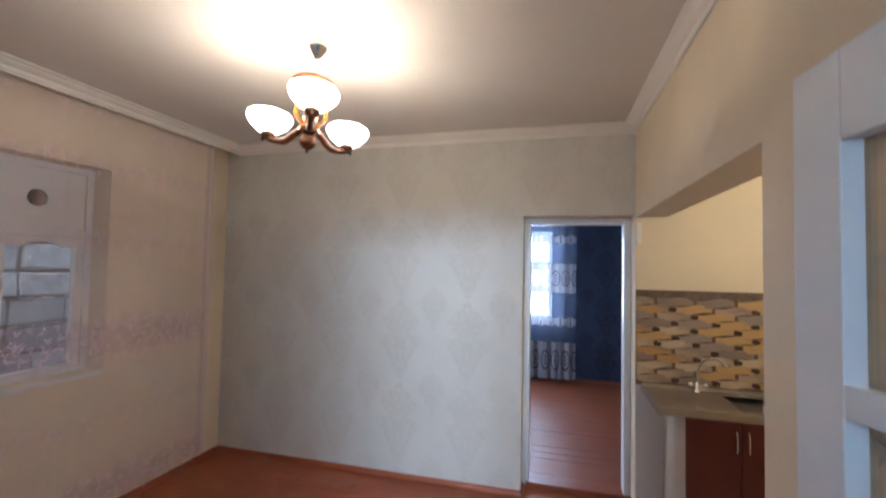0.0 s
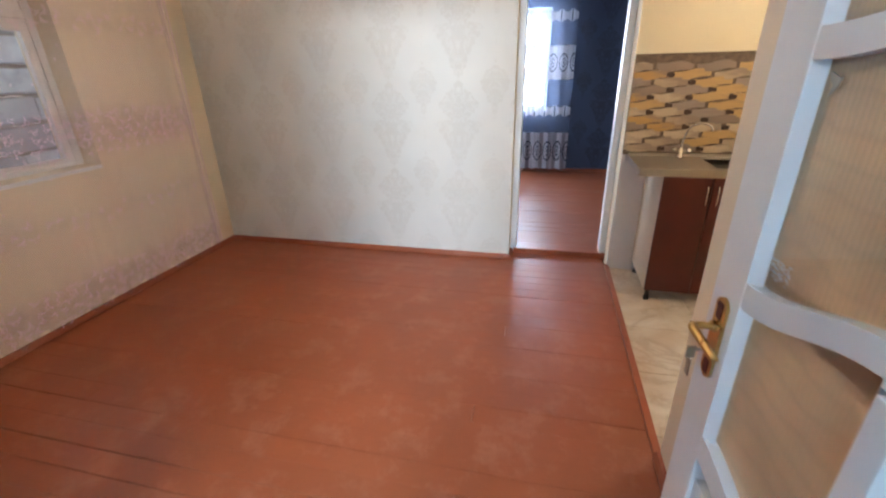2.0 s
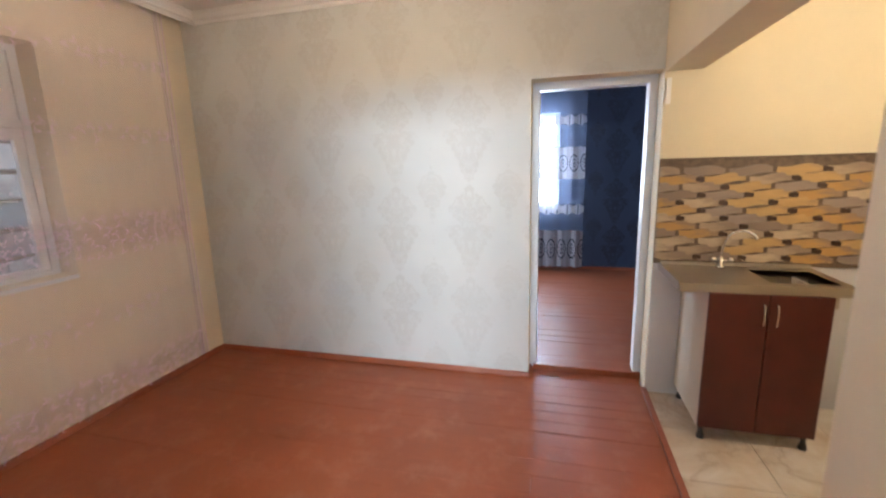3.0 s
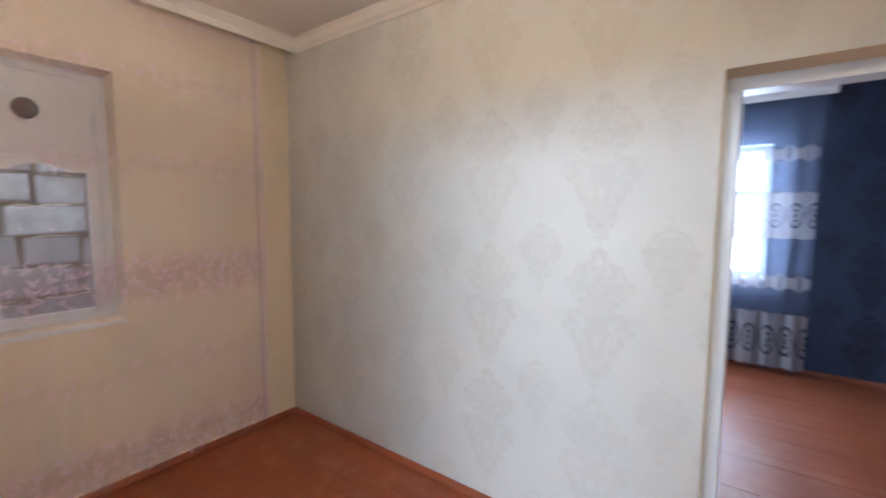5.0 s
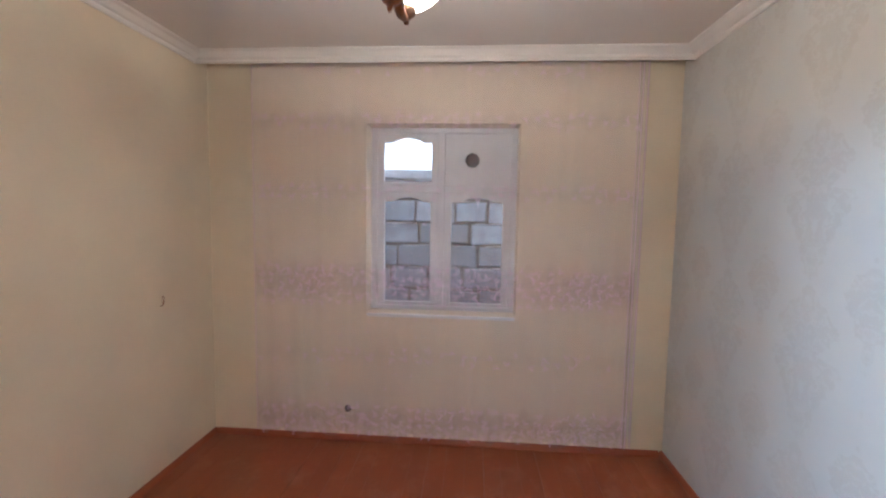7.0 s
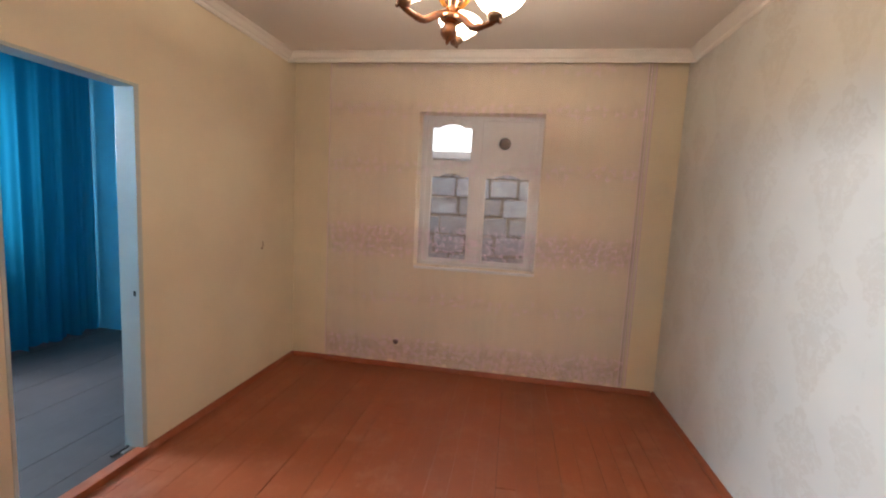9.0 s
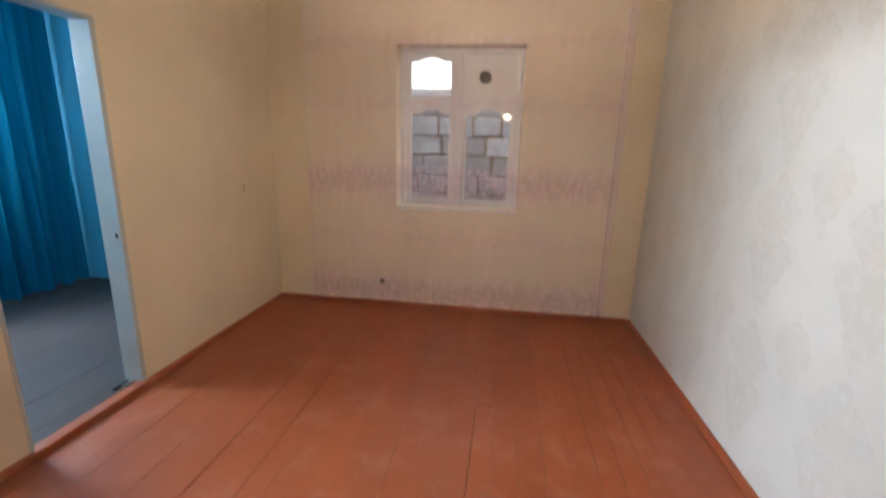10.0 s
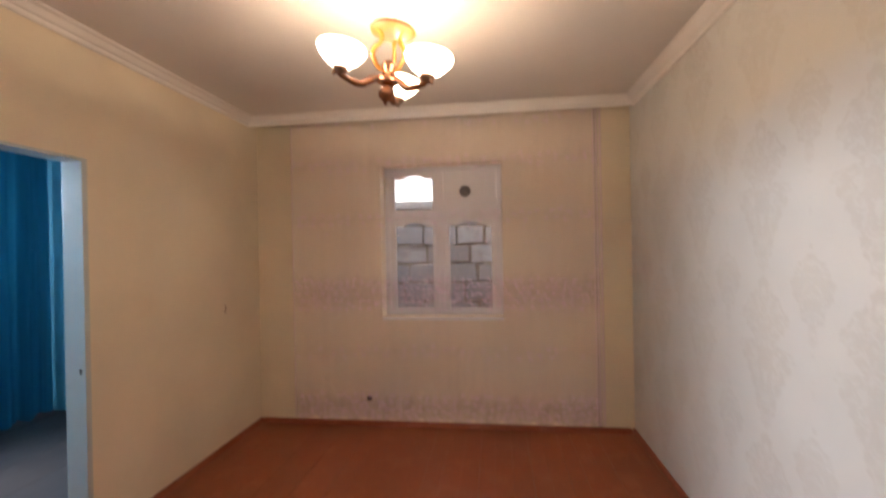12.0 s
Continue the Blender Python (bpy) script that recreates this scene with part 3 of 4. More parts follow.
def sash(y0, y1, z0, z1, w, arched):
    fr = part("sash", boxed(-3.095, -3.06, y0, y0 + w, z0, z1, 0.004), M_WHITE, win)
    part("stile", boxed(-3.095, -3.06, y1 - w, y1, z0, z1, 0.004), M_WHITE, fr)
    part("rail", boxed(-3.095, -3.06, y0 + w, y1 - w, z0, z0 + w * 0.5, 0.003), M_WHITE, fr)
    span = y1 - y0 - 2 * w
    low = []
    for i in range(17):
        k = -1 + i / 8
        low.append((y0 + w + span * i / 16, z1 - w * 1.25 + 0.036 * max(0.0, math.cos(k * math.pi / 1.25)) ** 0.7 - 0.004))
    part("rail", slab(bmesh.new(), [*low, (y1 - w, z1), (y0 + w, z1)], (-3.095, -3.06)), M_WHITE, fr)
    pane_ob(fr, "pane", -3.078, y0 + w - 0.004, y1 - w + 0.004, z0 + 0.01, z1 - 0.01)


sash(1.284, 1.734, 0.964, 1.813, 0.052, True)
sash(1.284, 1.734, 1.867, 2.243, 0.048, True)
sash(1.786, 2.266, 0.964, 1.813, 0.05, True)
part("panel", boxed(-3.09, -3.07, 1.786, 2.266, 1.867, 2.243, 0.003), M_WHITE, win, "white board closing the upper light")
part("window_sill", boxed(-3.055, -2.90, 1.238, 2.312, 0.905, 0.9295, 0.005), M_WHITE, win)
ring = thing("flue_collar", "sooty black stove-pipe hole in the boarded window light", "flue hole")
bm = bmesh.new()
lathe(bm, [(0.0, 0.004), (0.040, 0.004), (0.044, 0.012), (0.052, 0.012), (0.052, 0.0)], 24)
bmesh.ops.transform(bm, matrix=pose(-3.069, 1.985, 2.052, 0, 90, 0), verts=bm.verts)
part("collar", bm, M_BLACK, ring)

# ---- bedroom window ----
bw = tagged(new("window_2"), "white painted bedroom casement window", kind="structure")
for a in ((-1.119, -1.065), (-0.575, -0.525), (-0.035, 0.019)):
    part("window_frame", boxed(a[0], a[1], 6.97, 7.03, 0.881, 2.219, 0.004), M_WHITE, bw)
for x0, x1 in ((-1.065, -0.575), (-0.525, -0.035)):
    for z0, z1 in ((0.881, 0.935), (1.72, 1.77), (2.165, 2.219)):
        part("rail", boxed(x0, x1, 6.972, 7.028, z0, z1, 0.004), M_WHITE, bw)
    for z0, z1 in ((0.935, 1.72), (1.77, 2.165)):
        p = part("pane", boxed(x0, x1, 6.998, 7.002, z0, z1), M_GLASS, bw)
        p.visible_shadow = False
part("window_sill", boxed(-1.14, 0.04, 6.80, 6.97, 0.852, 0.8795, 0.006), M_WHITE, bw)
part("handle", tube(bmesh.new(), [(-0.545, 6.955, 1.32), (-0.545, 6.945, 1.36), (-0.545, 6.955, 1.44)], 0.006), M_CHROME, bw)

# Unseen side window, added with its lamp to brighten the bedroom floor.
sw = tagged(new("window_4_unseen"), "unseen white side window added to light the bedroom", kind="structure")
for y0, y1 in ((4.601, 4.65), (5.175, 5.225), (5.75, 5.799)):
    part("window_frame", boxed(-3.20, -3.15, y0, y1, 0.901, 2.199, 0.004), M_WHITE, sw)
for y0, y1 in ((4.65, 5.175), (5.225, 5.75)):
    for z0, z1 in ((0.901, 0.95), (2.15, 2.199)):
        part("rail", boxed(-3.198, -3.152, y0, y1, z0, z1, 0.004), M_WHITE, sw)

# front room window
fw = tagged(new("window_3"), "white painted wide front window", kind="structure")
for x in (-2.2, -1.40, -0.60, 0.0, 0.7, 1.40):
    part("window_frame", boxed(x + 0.001, x + 0.049, -2.46, -2.40, 0.951, 2.279, 0.004), M_WHITE, fw)
for x0, x1 in ((-2.151, -1.399), (-1.351, -0.599), (0.049, 0.701), (0.749, 1.401)):
    for z0, z1 in ((0.951, 1.0), (2.23, 2.279)):
        part("rail", boxed(x0, x1, -2.458, -2.402, z0, z1, 0.004), M_WHITE, fw)
    p = part("pane", boxed(x0, x1, -2.432, -2.428, 1.0, 2.23), M_GLASS, fw)
    p.visible_shadow = False

# ---- the yard wall outside the west window ----
yard = tagged(new("backdrop"), "grey stone block wall close outside the window", kind="structure")
part("mortar", boxed(-4.12, -3.94, -0.6, 4.6, -0.32, 1.975), M_MORTAR, yard)
part("coping", boxed(-4.15, -3.89, -0.6, 4.6, 1.985, 2.07, 0.012), M_COPING, yard, "pale rendered coping")
rnd = random.Random(5)
z = -0.3
row = 0
while z < 1.9:
    y = -0.6 - (row % 2) * 0.22
    while y < 4.5:
        w = rnd.uniform(0.26, 0.46)
        bm = boxed(-3.99, -3.905 + rnd.uniform(-0.02, 0.012), max(y, -0.6) + rnd.uniform(0, 0.012), min(y + w, 4.6), z + rnd.uniform(-0.006, 0.006), z + rnd.uniform(0.176, 0.19))
        for v in bm.verts:
            v.co += Vector((rnd.uniform(-0.01, 0.01), rnd.uniform(-0.014, 0.012), rnd.uniform(-0.016, 0.010)))
        bmesh.ops.bevel(bm, geom=bm.edges[:], offset=0.010, segments=2, affect="EDGES", profile=0.6)
        part("block", bm, M_BLOCK, yard)
        # mortar squeezed out along the top of the block
        if rnd.random() < 0.7 and min(y + w, 4.6) - max(y, -0.6) > 0.15:
            ya, yb = max(y, -0.6) + rnd.uniform(0.0, 0.08), min(y + w, 4.6) - rnd.uniform(0.0, 0.1)
            line = [(-3.915 + rnd.uniform(-0.006, 0.004), ya + (yb - ya) * k / 6, z + 0.190 + rnd.uniform(-0.006, 0.006)) for k in range(7)]
            part("mortar_line", tube(bmesh.new(), smooth_line(line, 2), [rnd.uniform(0.002, 0.0065) for _ in range(13)], 6), M_LIME, yard, "pale mortar squeezed from the joint")
        y += w + 0.022
    z += 0.21
    row += 1


structure("backdrop", boxed(-12.1, -12.0, -14, 18, -0.32, 14), "plain bright overcast sky beyond the yard wall", M_SKY)
structure("backdrop", boxed(-12, 12, 18.0, 18.1, -0.32, 14), "plain glaring overcast sky beyond the bedroom window", M_GLARE)

# ---- curtains ----
def drape(y_or_x, u0, u1, z0, z1, wave, amp, along_y, seed, n_u=220, n_z=26, hem=0.012, gather_at=None, flare=0.6):
    """A hanging cloth: folds that grow downwards, an uneven hem. Returns a bmesh."""
    r = random.Random(seed)
    ph = [r.uniform(0, 6.28) for _ in range(4)]
    bm = bmesh.new()
    grid = []
    for j in range(n_z + 1):
        k = j / n_z
        line = []
        for i in range(n_u + 1):
            u = u0 + (u1 - u0) * i / n_u
            a = amp * (flare + (1 - flare) * (1 - k))
            d = a * (math.sin(u * wave + ph[0] + 0.5 * math.sin(u * 2.1 + ph[1])) + 0.5 * math.sin(u * wave * 1.83 + ph[2] + 0.7 * k))
            z = z0 + (z1 - z0) * k
            if j == 0:
                z += hem * (math.sin(u * wave * 0.7 + ph[3]) + 0.6 * math.sin(u * wave * 1.9))
            if gather_at is not None:
                g = math.exp(-((u - gather_at) / 0.05) ** 2)
                d += g * 0.025 * math.sin(u * 160)
            line.append(bm.verts.new((y_or_x + d, u, z) if along_y else (u, y_or_x + d, z)))
        grid.append(line)
    for j in range(n_z):
        for i in range(n_u):
            bm.faces.new((grid[j][i], grid[j][i + 1], grid[j + 1][i + 1], grid[j + 1][i]))
    return bm


tulle = thing("sheer_curtain", "pale pink lace-patterned sheer curtain hanging from the pelmet to the floor", "curtain")
part("panel", drape(-2.835, 0.44, 3.10, 0.038, 2.70, 38, 0.008, True, 3, 330, 24, 0.016), M_TULLE, tulle, smooth=True)
for z0, z1 in ((0.040, 0.36), (0.54, 0.74), (0.94, 1.40), (1.69, 1.91), (2.17, 2.41), (2.52, 2.69)):
    part("embroidered_band", drape(-2.829, 0.44, 3.10, z0, z1, 38, 0.008, True, 3, 330, 6, 0.016 if z0 < 0.1 else 0.0), M_TULLE_BAND, tulle, "lilac embroidered band", smooth=True)
# stitched flowers, leaves and curls of lilac thread that fill the bands, loose blossoms between them
def loop_stitch(bm, y, z, ry, rz, turn, width, lobes=0, steps=16):
    """A closed line of thread lying on the cloth: an oval turned by an angle, with lobes like petals."""
    ca, sa = math.cos(turn), math.sin(turn)
    rings = []
    for k in range(steps):
        a = 2 * math.pi * k / steps
        grow = 1.0 + (0.28 * math.cos(lobes * a) if lobes else 0.0)
        pair = []
        for w in (0.0, width):
            p, q = (ry * grow - w) * math.cos(a), (rz * grow - w) * math.sin(a)
            pair.append(bm.verts.new((-2.8125 + 0.001 * (w > 0), y + p * ca - q * sa, z + p * sa + q * ca)))
        rings.append(pair)
    for k in range(steps):
        c, d = rings[k], rings[(k + 1) % steps]
        bm.faces.new((c[0], d[0], d[1], c[1]))


bm = bmesh.new()
rnd_dot = random.Random(41)
for z0, z1, pitch, chance in ((0.06, 0.29, 0.062, 0.9), (0.59, 0.69, 0.085, 0.6), (1.01, 1.32, 0.066, 0.9), (1.75, 1.86, 0.075, 0.75), (2.23, 2.35, 0.075, 0.75), (2.58, 2.67, 0.10, 0.5)):
    z = z0 + 0.02
    while z < z1:
        y = 0.47 + rnd_dot.uniform(0, pitch)
        while y < 3.07:
            if rnd_dot.random() < chance:
                zz, turn, size = z + rnd_dot.uniform(-0.018, 0.018), rnd_dot.uniform(0, 6.28), rnd_dot.uniform(0.7, 1.2)
                loop_stitch(bm, y, zz, 0.013 * size, 0.013 * size, turn, 0.0035, 5, 20)
                for side in (-1, 1):
                    t = turn + side * rnd_dot.uniform(0.5, 1.1)
                    loop_stitch(bm, y + 0.024 * size * math.cos(t), zz + 0.024 * size * math.sin(t), 0.013 * size, 0.005 * size, t, 0.0028, 0, 12)
            y += pitch * rnd_dot.uniform(0.75, 1.25)
        z += 0.058
for row, z in enumerate((0.42, 0.50, 0.80, 0.90, 1.46, 1.58, 1.68, 1.96, 2.08, 2.18, 2.46)):
    for i in range(26):
        if rnd_dot.random() < 0.45:
            loop_stitch(bm, 0.49 + 0.1 * i + rnd_dot.uniform(-0.03, 0.03), z + rnd_dot.uniform(-0.02, 0.02), 0.006, 0.006, rnd_dot.uniform(0, 6), 0.004, 3, 12)
part("stitched_blossoms", bm, M_THREAD, tulle, "pale lilac stitched flowers and leaves")
for y, w in ((0.446, 0.005), (3.058, 0.004), (3.082, 0.005), (3.112, 0.006)):
    part("selvedge", drape(-2.818, y, y + w, 0.05, 2.69, 38, 0.004, True, 3, 1, 24, 0.0), M_THREAD, tulle, "folded pale edge of the sheer", smooth=True)
part("gathered_edge", drape(-2.838, 3.065, 3.13, 0.04, 2.70, 130, 0.008, True, 4, 60, 24, 0.006), M_TULLE, tulle, "bunched side edge of the sheer", smooth=True)
part("curtain_rail", boxed(-2.86, -2.81, 0.25, 3.30, 2.705, 2.729, 0.003), M_TRIM, tulle)

navy = thing("lace_curtain", "navy sheer curtain with white lace bands, over the bedroom window", "curtain")
part("panel", drape(6.64, -1.6, 0.365, 0.03, 2.60, 34, 0.016, False, 8, 240, 20, 0.010), M_NAVY_TULLE, navy, smooth=True)


def lace_band(z0, z1, scallop, seed, rings):
    """A white lace band across the sheer: scalloped edges and a row of open ovals."""
    r = random.Random(8)
    ph = [r.uniform(0, 6.28) for _ in range(4)]
    wave, amp = 34, 0.016
    bm = bmesh.new()
    n_u, n_z = 480, 22
    grid = []
    for j in range(n_z + 1):
        k = j / n_z
        line = []
        for i in range(n_u + 1):
            u = -1.6 + 1.962 * i / n_u
            cut = scallop * abs(math.sin(u * 22))
            z = z0 + cut * (1 if not rings else 0.6) + (z1 - z0 - cut * (2 if not rings else 1.2)) * k
            kk = z / 2.6
            a = amp * (0.6 + 0.4 * (1 - kk))
            d = a * (math.sin(u * wave + ph[0] + 0.5 * math.sin(u * 2.1 + ph[1])) + 0.5 * math.sin(u * wave * 1.83 + ph[2] + 0.7 * kk))
            line.append(bm.verts.new((u, 6.64 + d - 0.004, z)))
        grid.append(line)
    for j in range(n_z):
        for i in range(n_u):
            u, v = -1.6 + 1.962 * (i + 0.5) / n_u, (j + 0.5) / n_z
            if rings:
                c = (u * 22 / math.pi) % 1 - 0.5
                e = math.hypot(c / 0.42, (v - 0.5) / 0.27)
                if 0.84 < e < 1.02 or e < 0.16 or (0.42 < e < 0.5):
                    continue
            else:
                c = (u * 22 / math.pi) % 1 - 0.5
                if abs(c) > 0.44 + 0.0 * v:
                    continue
            bm.faces.new((grid[j][i], grid[j][i + 1], grid[j + 1][i + 1], grid[j + 1][i]))
    bmesh.ops.delete(bm, geom=[v for v in bm.verts if not v.link_faces], context="VERTS")
    return bm


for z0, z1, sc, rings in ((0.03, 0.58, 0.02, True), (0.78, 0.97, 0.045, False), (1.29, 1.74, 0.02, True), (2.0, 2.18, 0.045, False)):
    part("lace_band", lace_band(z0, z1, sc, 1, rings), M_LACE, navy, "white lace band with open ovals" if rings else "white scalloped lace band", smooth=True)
part("curtain_rail", boxed(-1.7, 0.40, 6.62, 6.66, 2.60, 2.625, 0.003), M_TRIM, navy, "white curtain rail")
structure("trim", sweep(bmesh.new(), [(0, 0), (0.012, 0), (0.016, 0.03), (0.034, 0.05), (0.04, 0.075), (0.064, 0.09), (0.07, 0.128), (0, 0.128)], (-1.9, 6.60, 2.590), (0.44, 6.60, 2.590), (0, -1, 0)), "white moulded pelmet over the bedroom curtain", M_TRIM)
turq = thing("blue_drape", "deep turquoise pleated drape hanging to the floor of the front room", "curtain")
part("panel", drape(-2.10, -2.90, -1.50, 0.02, 2.62, 38, 0.035, False, 12, 260, 20, 0.012), M_TURQ, turq, smooth=True)
part("curtain_rail", tube(bmesh.new(), [(-2.93, -2.10, 2.63), (0.3, -2.10, 2.63)], 0.012), M_TRIM, turq)

# ---- chandelier ----
CH = pose(-1.05, 1.842, ZC, -7.5, 0, 0)
rose = structure("ceiling_rose", lathe(bmesh.new(), [(0.0, -0.012), (0.06, -0.012), (0.075, -0.02), (0.10, -0.014), (0.16, -0.010), (0.178, -0.018), (0.19, -0.012), (0.195, 0.0)], 48, (-1.05, 1.815, ZC)),
                 "round white plaster ceiling rose", M_TRIM, smooth=True)
ch = thing("chandelier", "three-armed amber wood chandelier with lit white glass shades", "chandelier", at=CH)
part("canopy", lathe(bmesh.new(), [(0.0, -0.100), (0.010, -0.098), (0.013, -0.088), (0.022, -0.074), (0.034, -0.056), (0.043, -0.042), (0.047, -0.034), (0.042, -0.030), (0.012, -0.028), (0.012, -0.01)], 20), M_CHROME, ch, "fluted chrome ceiling cup", smooth=True)
part("rod", tube(bmesh.new(), [(0, 0, -0.095), (0, 0, -0.235)], 0.006), M_CHROME, ch)
part("top_disc", lathe(bmesh.new(), [(0.0, -0.205), (0.05, -0.208), (0.095, -0.220), (0.102, -0.230), (0.097, -0.240), (0.06, -0.246), (0.03, -0.250), (0.0, -0.252)], 32), M_AMBER, ch, "amber wooden disc", smooth=True)
part("hub", lathe(bmesh.new(), [(0.0, -0.365), (0.024, -0.367), (0.034, -0.38), (0.036, -0.39), (0.030, -0.40), (0.030, -0.43), (0.040, -0.438), (0.050, -0.452), (0.045, -0.464), (0.03, -0.472), (0.0, -0.474)], 24), M_COPPER, ch, "turned copper and chrome hub", smooth=True)
part("finial", lathe(bmesh.new(), [(0.0, -0.474), (0.022, -0.476), (0.030, -0.488), (0.036, -0.505), (0.033, -0.522), (0.020, -0.536), (0.009, -0.542), (0.007, -0.552), (0.0, -0.562)], 20), M_WOOD, ch, smooth=True)
DROP = 0.046
SHADE = [(0.026, -0.404), (0.036, -0.401), (0.056, -0.384), (0.078, -0.360), (0.093, -0.336), (0.0985, -0.318), (0.096, -0.306), (0.093, -0.306), (0.095, -0.318), (0.089, -0.336), (0.074, -0.360), (0.052, -0.380), (0.030, -0.397)]
SHADE = [(r * 1.05, -0.404 + (z + 0.404) * 0.86) for r, z in SHADE]
for deg in (65, 181, 305):
    c, s = math.cos(radians(deg)), math.sin(radians(deg))

    def out(r, z):
        return (c * r, s * r, z)

    part("brace", tube(bmesh.new(), smooth_line([out(0.075, -0.236), out(0.050, -0.262), out(0.050, -0.290), out(0.074, -0.325), out(0.080, -0.355), out(0.062, -0.390), out(0.034, -0.415)]), 0.0105, 8), M_HONEY, ch, "amber curved wooden brace", smooth=True)
    arm = part("arm", tube(bmesh.new(), smooth_line([out(0.03, -0.44), out(0.07, -0.462), out(0.115, -0.494), out(0.16, -0.493), out(0.200, -0.482), out(0.228, -0.472), out(0.242, -0.484)]),
                           [0.015] * 8 + [0.0155] * 16 + [0.013] * 10 + [0.011] * 10 + [0.008] * 5, 10), M_WOOD, ch, "carved wooden arm", smooth=True)
    part("holder", lathe(bmesh.new(), [(0.0, -0.435), (0.016, -0.433), (0.030, -0.42), (0.032, -0.402), (0.028, -0.396), (0.0, -0.396)], 18, out(0.213, -DROP)), M_BRONZE, arm, "dark metal shade holder", smooth=True)
    part("shade", lathe(bmesh.new(), SHADE, 28, out(0.213, -DROP)), M_SHADE, arm, "lit white glass bowl shade", smooth=True)
    part("bulb", lathe(bmesh.new(), [(0.0, -0.395), (0.012, -0.39), (0.018, -0.37), (0.023, -0.352), (0.018, -0.336), (0.0, -0.330)], 14, out(0.213, -DROP)), M_BULB, arm, smooth=True)
    lamp("bulb_light", "POINT", 8.0, (1.0, 0.78, 0.54), pose(*(CH @ Vector(out(0.213, -0.310 - DROP)))), radius=0.008)

# ---- glazed door, standing open ----
leaf = thing("glazed_door", "white painted glazed wooden door with wavy rails, standing open", "door", at=pose(0.503, 0.072, -0.015, 0, 0, 4.7))
L, H, T = 0.868, 2.03, 0.042
SW = 0.108


def bar(y0, y1, z0, z1):
    return boxed(0, T, y0, y1, z0, z1, 0.004)


part("stile", bar(0, SW, 0, H), M_WHITE, leaf)
part("stile", bar(L - SW, L, 0, H), M_WHITE, leaf)
part("rail", bar(SW, L - SW, H - 0.14, H), M_WHITE, leaf)
part("rail", bar(SW, L - SW, 0.0, 0.17), M_WHITE, leaf)
MID = L / 2


def wavy_rail(z_mid, half, rise):
    """A rail whose edges swing up to the mullion and dip near the stiles."""
    n = 24
    top, low = [], []
    for i in range(n + 1):
        y = SW + (L - 2 * SW) * i / n
        k = (y - SW) / (L - 2 * SW)
        swing = rise * math.cos(2 * math.pi * k)
        top.append((y, z_mid + half + swing * 0.95))
        low.append((y, z_mid - half + swing * 1.05))
    return slab(bmesh.new(), low + top[::-1], (0.001, T - 0.001))


RAILS = [(1.528, 0.022, -0.015), (1.125, 0.024, -0.04), (0.655, 0.034, 0.04)]
for zm, half, rise in RAILS:
    part("wavy_rail", wavy_rail(zm, half, rise), M_WHITE, leaf)
for z0, z1 in ((1.55, H - 0.14), (1.15, 1.505), (0.70, 1.10)):
    part("mullion", bar(MID - 0.022, MID + 0.022, z0 - 0.02, z1 + 0.02), M_WHITE, leaf)
    for a, b in ((SW, MID - 0.022), (MID + 0.022, L - SW)):
        # bevelled glazing bead round each pane
        bm = bmesh.new()
        for y, sgn in ((a, 1), (b, -1)):
            v = [bm.verts.new(p) for p in ((0.002, y, z0 - 0.03), (0.018, y + sgn * 0.018, z0 - 0.03), (0.03, y, z0 - 0.03), (0.002, y, z1 + 0.03), (0.018, y + sgn * 0.018, z1 + 0.03), (0.03, y, z1 + 0.03))]
            for q in ((0, 1, 4, 3), (1, 2, 5, 4), (2, 0, 3, 5)):
                bm.faces.new([v[i] for i in q])
            bm.faces.new(v[:3])
            bm.faces.new(v[3:])
        bmesh.ops.recalc_face_normals(bm, faces=bm.faces)
        part("glazing_bead", bm, M_WHITE, leaf)
        p = part("pane", boxed(0.018, 0.021, a - 0.005, b + 0.005, z0 - 0.065, z1 + 0.045), M_GLASS, leaf, "clear pane with paint smears")
        p.visible_shadow = False
        part("pane_lining", boxed(0.026, 0.030, a - 0.005, b + 0.005, z0 - 0.065, z1 + 0.045), M_FABRIC, leaf, "tan ribbed lining behind the pane")
bm = boxed(0.010, 0.032, SW - 0.004, L - SW + 0.004, 0.165, 0.60)
part("panel", bm, M_WHITE, leaf)
part("panel_field", boxed(0.002, 0.012, SW + 0.06, L - SW - 0.06, 0.23, 0.53, 0.006), M_WHITE, leaf)
hand_y, hand_z = 0.808, 0.955
handle = part("handle_plate", bmesh.new(), M_BRASS, leaf, "worn brass handle plate")
bm = bmesh.new()
outline = [(hand_y + 0.021 * math.cos(a), hand_z + 0.075 * math.copysign(1, math.sin(a)) + 0.021 * math.sin(a)) for a in [2 * math.pi * (i + 0.5) / 24 for i in range(24)]]
slab(bm, outline, (-0.007, 0.0))
bm.to_mesh(handle.data)
bm.free()
for z0, z1 in ((0.048, 0.086), (-0.086, -0.052)):
    part("inset", boxed(-0.0085, -0.006, hand_y - 0.011, hand_y + 0.011, hand_z + z0, hand_z + z1, 0.001), M_MAHOG, handle, "dark red-brown inset")
part("rim", lathe(bmesh.new(), [(0.006, -0.010), (0.013, -0.010), (0.013, 0.0), (0.006, 0.0)], 16, (0, 0, 0)), M_BRASS, handle).matrix_basis = pose(-0.006, hand_y, hand_z + 0.03, 0, 90, 0)
